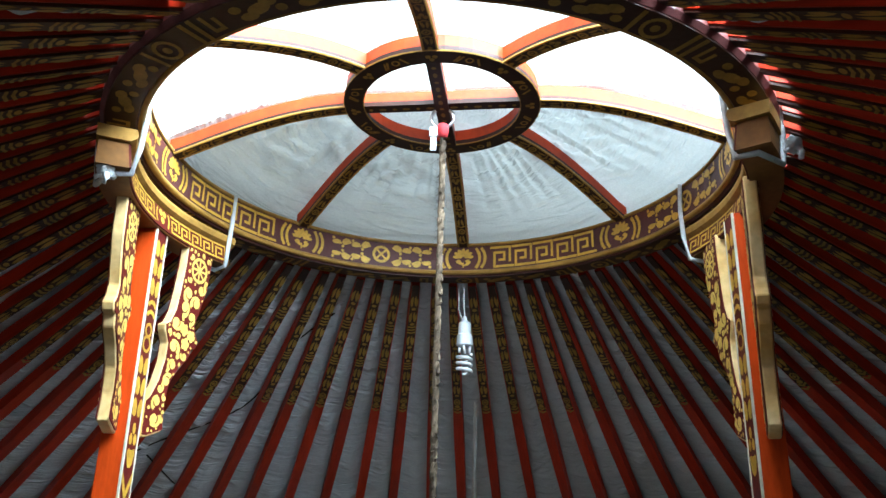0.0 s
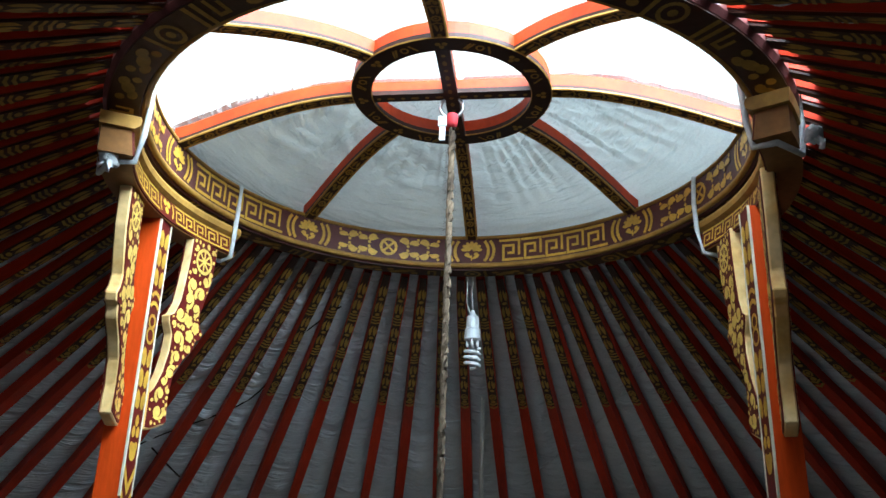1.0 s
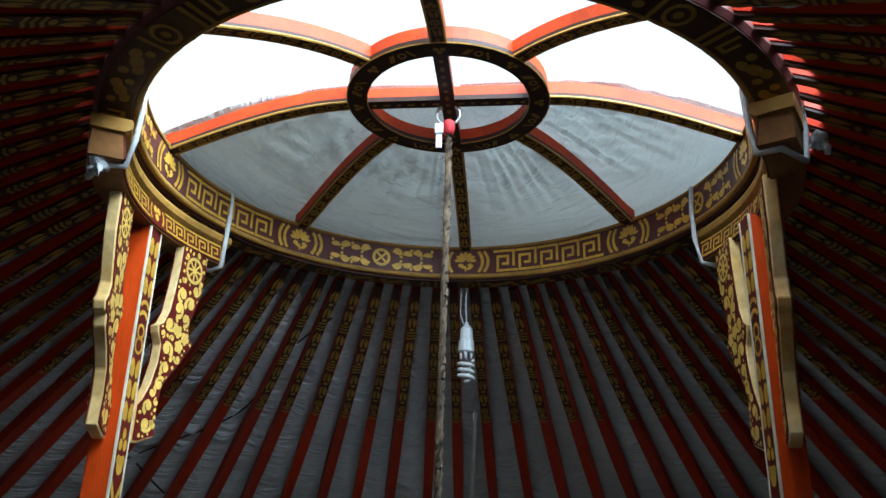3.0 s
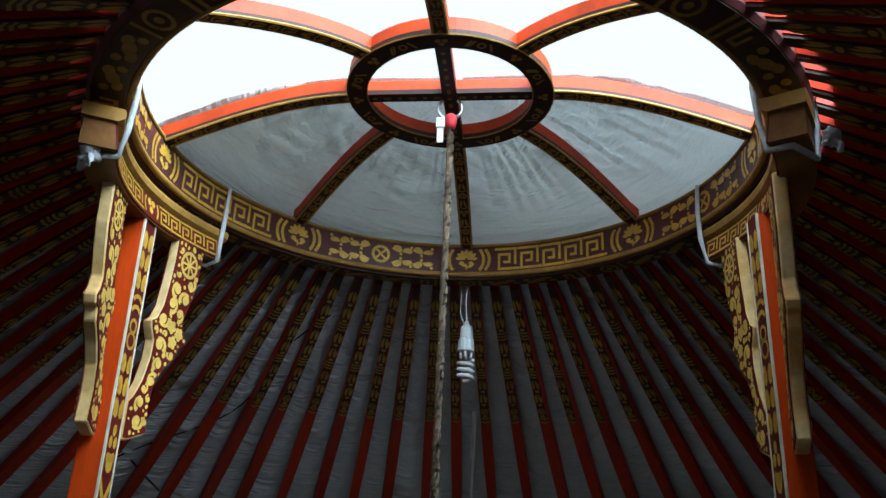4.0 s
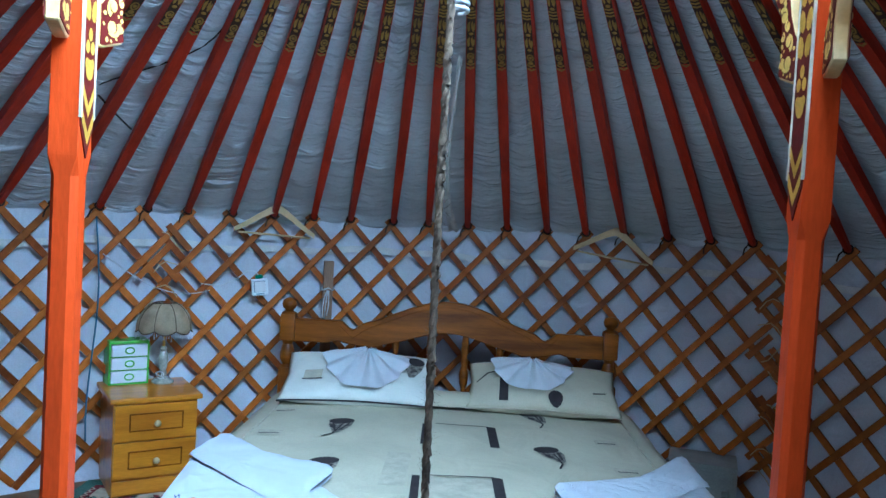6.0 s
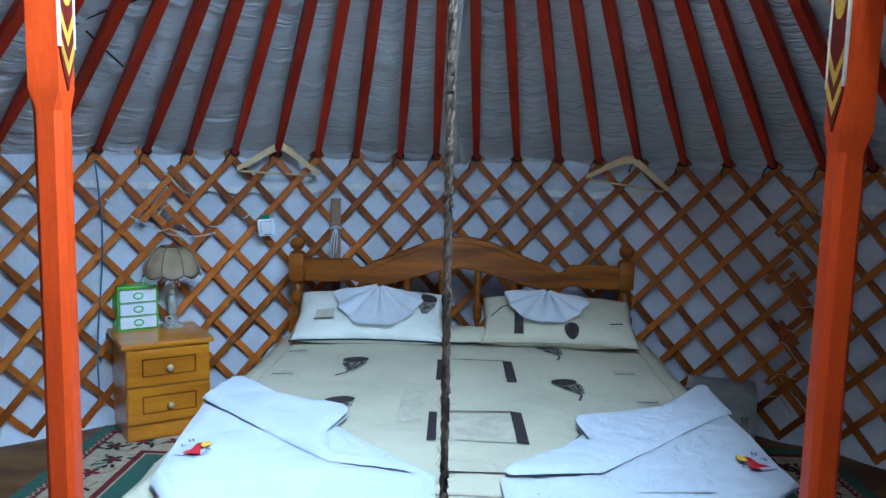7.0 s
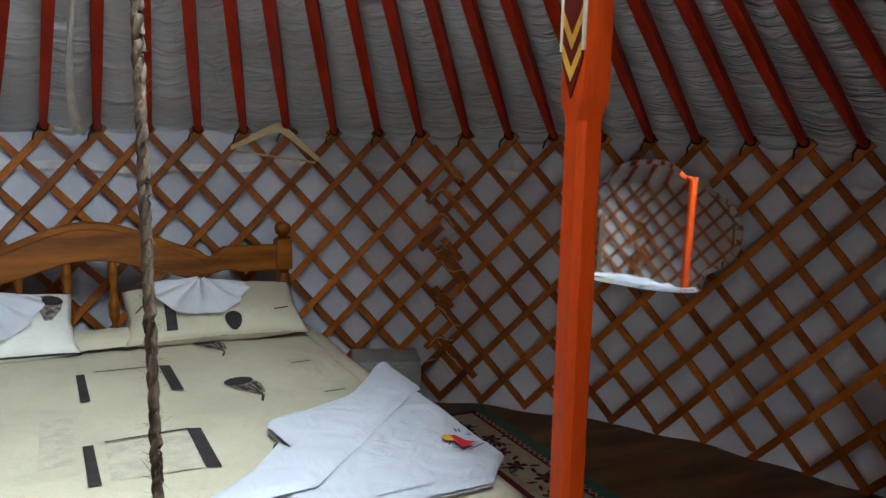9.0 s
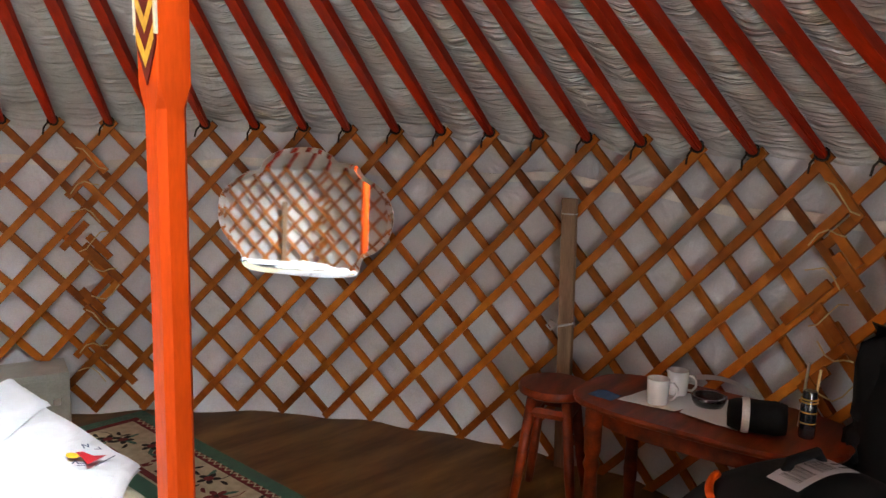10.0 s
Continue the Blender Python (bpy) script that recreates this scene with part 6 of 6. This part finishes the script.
secs = [[(*oval(k, 48, f), z) for k in range(48)] for f, z in ((0.955, TZ - 0.024), (0.99, TZ - 0.020), (1.0, TZ - 0.010), (0.985, TZ))]
sweep(bm, secs)
part("tabletop", bm, TABLEWOOD, table)
bm = bmesh.new()
secs = [[(*oval(k, 48, f), z) for k in range(48)] for f, z in ((0.80, TZ - 0.085), (0.80, TZ - 0.025), (0.75, TZ - 0.025), (0.75, TZ - 0.085))]
sweep(bm, secs, closed=True)
part("apron", bm, TABLEWOOD, table)
for sx in (-1, 1):
    for sy in (-1, 1):
        bm = bmesh.new()
        lathe(bm, turned_leg(TZ - 0.025, 0.026), 14, Matrix.Translation((sx * 0.155, sy * 0.31, 0)))
        smooth_by_angle(part("leg", bm, TABLEWOOD, table))


def mug(x, y, turn):
    th = thing("mug", "plain white glazed mug standing on the table", "mug", pose(x, y, TZ + 0.003, 0, 0, turn) @ Matrix.Scale(0.88, 4), group="mugs on the table")
    bm = bmesh.new()
    lathe(bm, [(0.0, 0.0), (0.034, 0.0), (0.037, 0.006), (0.039, 0.05), (0.041, 0.094), (0.0385, 0.094), (0.0365, 0.05), (0.034, 0.010), (0.0, 0.008)], 26)
    smooth_by_angle(part("cup", bm, GLOSSWHITE, th))
    bm = bmesh.new()
    tube(bm, [(0.038, 0, 0.078), (0.056, 0, 0.080), (0.068, 0, 0.064), (0.067, 0, 0.040), (0.054, 0, 0.022), (0.038, 0, 0.022)], 0.0055, 8)
    part("handle", bm, GLOSSWHITE, th, smooth=True)


mug(2.335, -0.185, -70)
mug(2.465, -0.190, -75)


def paper(outline, z, label, cat, mat, curl=0.006):
    bm = bmesh.new()
    pts = [Vector((x, y, 0)) for x, y in outline]
    rim = []
    for i in range(len(pts)):
        a, b = pts[i], pts[(i + 1) % len(pts)]
        rim += [a + (b - a) * (q / 6) for q in range(6)]
    f = bm.faces.new([bm.verts.new((p.x, p.y, z + curl * (0.5 + 0.5 * noise.noise((p.x * 30, p.y * 30, 0))))) for p in rim])
    bmesh.ops.triangulate(bm, faces=[f])
    bmesh.ops.solidify(bm, geom=bm.faces[:], thickness=0.0012)
    return tagged(part("napkin", bm, mat), label, cat)


paper([(2.270, -0.08), (2.42, -0.10), (2.50, -0.22), (2.44, -0.30), (2.30, -0.26)], TZ + 0.002, "crumpled white paper napkin under the mugs", "napkin", PAPER, 0.004)
paper([(2.30, -0.28), (2.50, -0.26), (2.55, -0.45), (2.28, -0.47)], TZ + 0.003, "flat sheet of white paper on the table", "paper", PAPER)
bm = bmesh.new()
sheet(bm, 20, 4, lambda u, v: Vector((2.53 + 0.05 * u - 0.02 * v, -0.22 - 0.20 * u, TZ + 0.045 + 0.035 * math.sin(u * 2.6) - 0.05 * u + 0.022 * v)))
bmesh.ops.solidify(bm, geom=bm.faces[:], thickness=0.001)
tagged(part("paper_strip", bm, PAPER, smooth=True), "curled strip of white paper on the table", "paper")
bm = bmesh.new()
lathe(bm, [(0.0, 0.0), (0.045, 0.0), (0.052, 0.012), (0.056, 0.030), (0.046, 0.030), (0.042, 0.012), (0.0, 0.010)], 24, pose(2.43, -0.315, TZ + 0.008))
tagged(part("ashtray", bm, DARKGLASS, smooth=True), "dark glass ashtray on the table", "ashtray")
bm = bmesh.new()
sheet(bm, 10, 8, lambda u, v: Vector((2.245 + 0.07 * u, 0.02 - 0.09 * v, TZ + 0.002 + 0.016 * math.sin(PI * u) * math.sin(PI * v))))
tagged(part("folded_cloth", bm, BLUECLOTH, smooth=True), "small folded dark blue cloth on the table edge", "cloth")
flask = thing("flask", "dark metal thermos flask with copper bands", "flask", pose(2.40, -0.625, TZ) @ Matrix.Scale(0.9, 4))
bm = bmesh.new()
lathe(bm, [(0.0, 0.0), (0.024, 0.0), (0.026, 0.01), (0.026, 0.105), (0.023, 0.115), (0.023, 0.150), (0.020, 0.156), (0.0, 0.156)], 22)
smooth_by_angle(part("body", bm, DARKGLASS, flask))
for z in (0.05, 0.085, 0.118, 0.128):
    bm = bmesh.new()
    lathe(bm, [(0.0258, z), (0.0268, z + 0.001), (0.0268, z + 0.003), (0.0258, z + 0.004)], 22)
    part("copper_band", bm, GOLD, flask)
for x, y, h, mat in ((2.45, -0.62, 0.19, BAREWOOD), (2.47, -0.58, 0.20, STEEL)):
    bm = bmesh.new()
    tube(bm, [(x, y, TZ), (x + 0.01, y - 0.01, TZ + h)], 0.004, 6)
    tagged(part("stick", bm, mat), "thin stick standing behind the flask", "stick")
pouch = thing("black_pouch", "black padded pouch with a pale strap on the table", "pouch", pose(2.32, -0.51, TZ + 0.052, 0, 0, 24))
bm = bmesh.new()
lathe(bm, [(0.0, -0.085), (0.038, -0.082), (0.047, -0.06), (0.050, 0.05), (0.044, 0.078), (0.0, 0.082)], 20, Matrix.Rotation(PI / 2, 4, "X"))
part("body", bm, BLACKCLOTH, pouch, smooth=True)
bm = bmesh.new()
lathe(bm, [(0.0505, -0.045), (0.052, -0.042), (0.052, -0.027), (0.0505, -0.024)], 20, Matrix.Rotation(PI / 2, 4, "X"))
part("strap", bm, STRAP, pouch, "pale grey strap")

# rucksack beside the table
bag = thing("rucksack", "black rucksack with a paper luggage label", "rucksack", pose(1.93, -0.765, 0.0, 0, 0, -20))


def bag_pt(u, v):
    a = 2 * PI * u
    f = 1 - 0.06 * v + 0.10 * math.sin(PI * v)
    if v > 0.8:
        f *= math.sqrt(max(0.0, 1 - ((v - 0.8) / 0.2) ** 2)) * 0.85 + 0.15 * (1 - (v - 0.8) / 0.2)
    c, s = math.cos(a), math.sin(a)
    nz = 1 + 0.05 * noise.noise((c * 2, s * 2, v * 4))
    return Vector((0.30 * f * nz * math.copysign(abs(c) ** 0.7, c), 0.21 * f * nz * math.copysign(abs(s) ** 0.7, s), 0.60 * v + 0.004))


bm = bmesh.new()
sheet(bm, 48, 30, bag_pt, closed_u=True)
part("body", bm, BLACKCLOTH, bag, smooth=True)
bm = bmesh.new()
sheet(bm, 10, 20, lambda u, v: bag_pt(0.52 + 0.09 * u, 0.12 + 0.70 * v) * 1.02)
bmesh.ops.solidify(bm, geom=bm.faces[:], thickness=0.006)
part("side_panel", bm, OLIVE, bag, "dark olive side panel", smooth=True)
bm = bmesh.new()
tube(bm, [bag_pt(0.36 + 0.10 * t, 0.93 - 0.03 * t) * 1.02 for t in (k / 10 for k in range(11))], 0.010, 6)
part("orange_piping", bm, ORANGE, bag, "orange strip", smooth=True)
bm = bmesh.new()
tube(bm, [(-0.08, 0.0, 0.585), (-0.05, 0.0, 0.635), (0.04, 0.0, 0.640), (0.08, 0.0, 0.588)], 0.013, 8)
part("grab_handle", bm, BLACKCLOTH, bag, smooth=True)


def tag_pt(u, v):
    return Vector((-0.115 + 0.215 * u, -0.075 + 0.085 * v, 0.612 + 0.012 * math.sin(PI * u) - 0.024 * (u - 0.55) ** 2))


bm = bmesh.new()
sheet(bm, 16, 4, tag_pt)
bmesh.ops.solidify(bm, geom=bm.faces[:], thickness=0.0012)
label_ = part("luggage_label", bm, PAPER, bag, "white paper luggage label", smooth=True)
bars = []
for k in range(26):
    u = 0.10 + 0.022 * k + (0.06 if k > 12 else 0)
    w = 0.006 + 0.007 * ((k * 7) % 3) / 2
    bars += [[(u, 0.18), (u + w, 0.18), (u + w, 0.80), (u, 0.80)]]
bars += [[(0.78, 0.25), (0.95, 0.25), (0.95, 0.33), (0.78, 0.33)], [(0.78, 0.5), (0.92, 0.5), (0.92, 0.58), (0.78, 0.58)]]
ornament("print_bars", bars, lambda u, v: tag_pt(u, v) + Vector((0, 0, 0.002)), INK, label_)

# ---- door frame behind the camera, unseen, assumed open to let light in ----
door = thing("door_1", "plain orange wooden door frame, unseen and assumed open", "door frame", on_wall(2.76, (DOOR0 + DOOR1) / 2, 0.0), kind="structure")
bm = bmesh.new()
hw = RW * math.sin(radians((DOOR1 - DOOR0) / 2))
for s in (-1, 1):
    box(bm, s * hw - 0.04, s * hw + 0.04, -0.05, 0.05, 0, 1.35)
box(bm, -hw + 0.04, hw - 0.04, -0.05, 0.05, 1.27, 1.35)
box(bm, -hw + 0.04, hw - 0.04, -0.05, 0.05, 0.0, 0.08)
part("frame", bm, ORANGE, door)


# dark jacket on the lattice beside the table
jacket = thing("jacket", "black jacket hanging on the lattice wall", "jacket", on_wall(2.60, -21.5, 0.0))
bm = bmesh.new()


def jacket_side(u, v):
    t = u * 2 * PI
    half = 0.05 + 0.155 * min(1.0, v * 4.5) + 0.03 * v
    deep = 0.030 + 0.045 * min(1.0, v * 4)
    fold = 0.014 * math.sin(t * 6 + v * 2) * v + 0.010 * noise.noise((math.cos(t) * 3, math.sin(t) * 3, v * 5))
    return Vector((half * math.cos(t), -0.03 + (deep + fold) * math.sin(t), 0.93 - 0.62 * v))


sheet(bm, 48, 24, jacket_side, closed_u=True)
part("body", bm, BLACKCLOTH, jacket, smooth=True)
for sx in (-1, 1):
    bm = bmesh.new()
    tube(bm, [(sx * (0.15 + 0.075 * k / 8), -0.04 - 0.02 * math.sin(k), 0.86 - 0.055 * k) for k in range(9)], 0.048, 10)
    part("sleeve", bm, BLACKCLOTH, jacket, smooth=True)
bm = bmesh.new()
tube(bm, [(0.055 * math.cos(k * PI / 8), -0.03 + 0.035 * math.sin(k * PI / 8), 0.945) for k in range(16)], 0.020, 8, closed=True)
part("collar", bm, BLACKCLOTH, jacket, smooth=True)
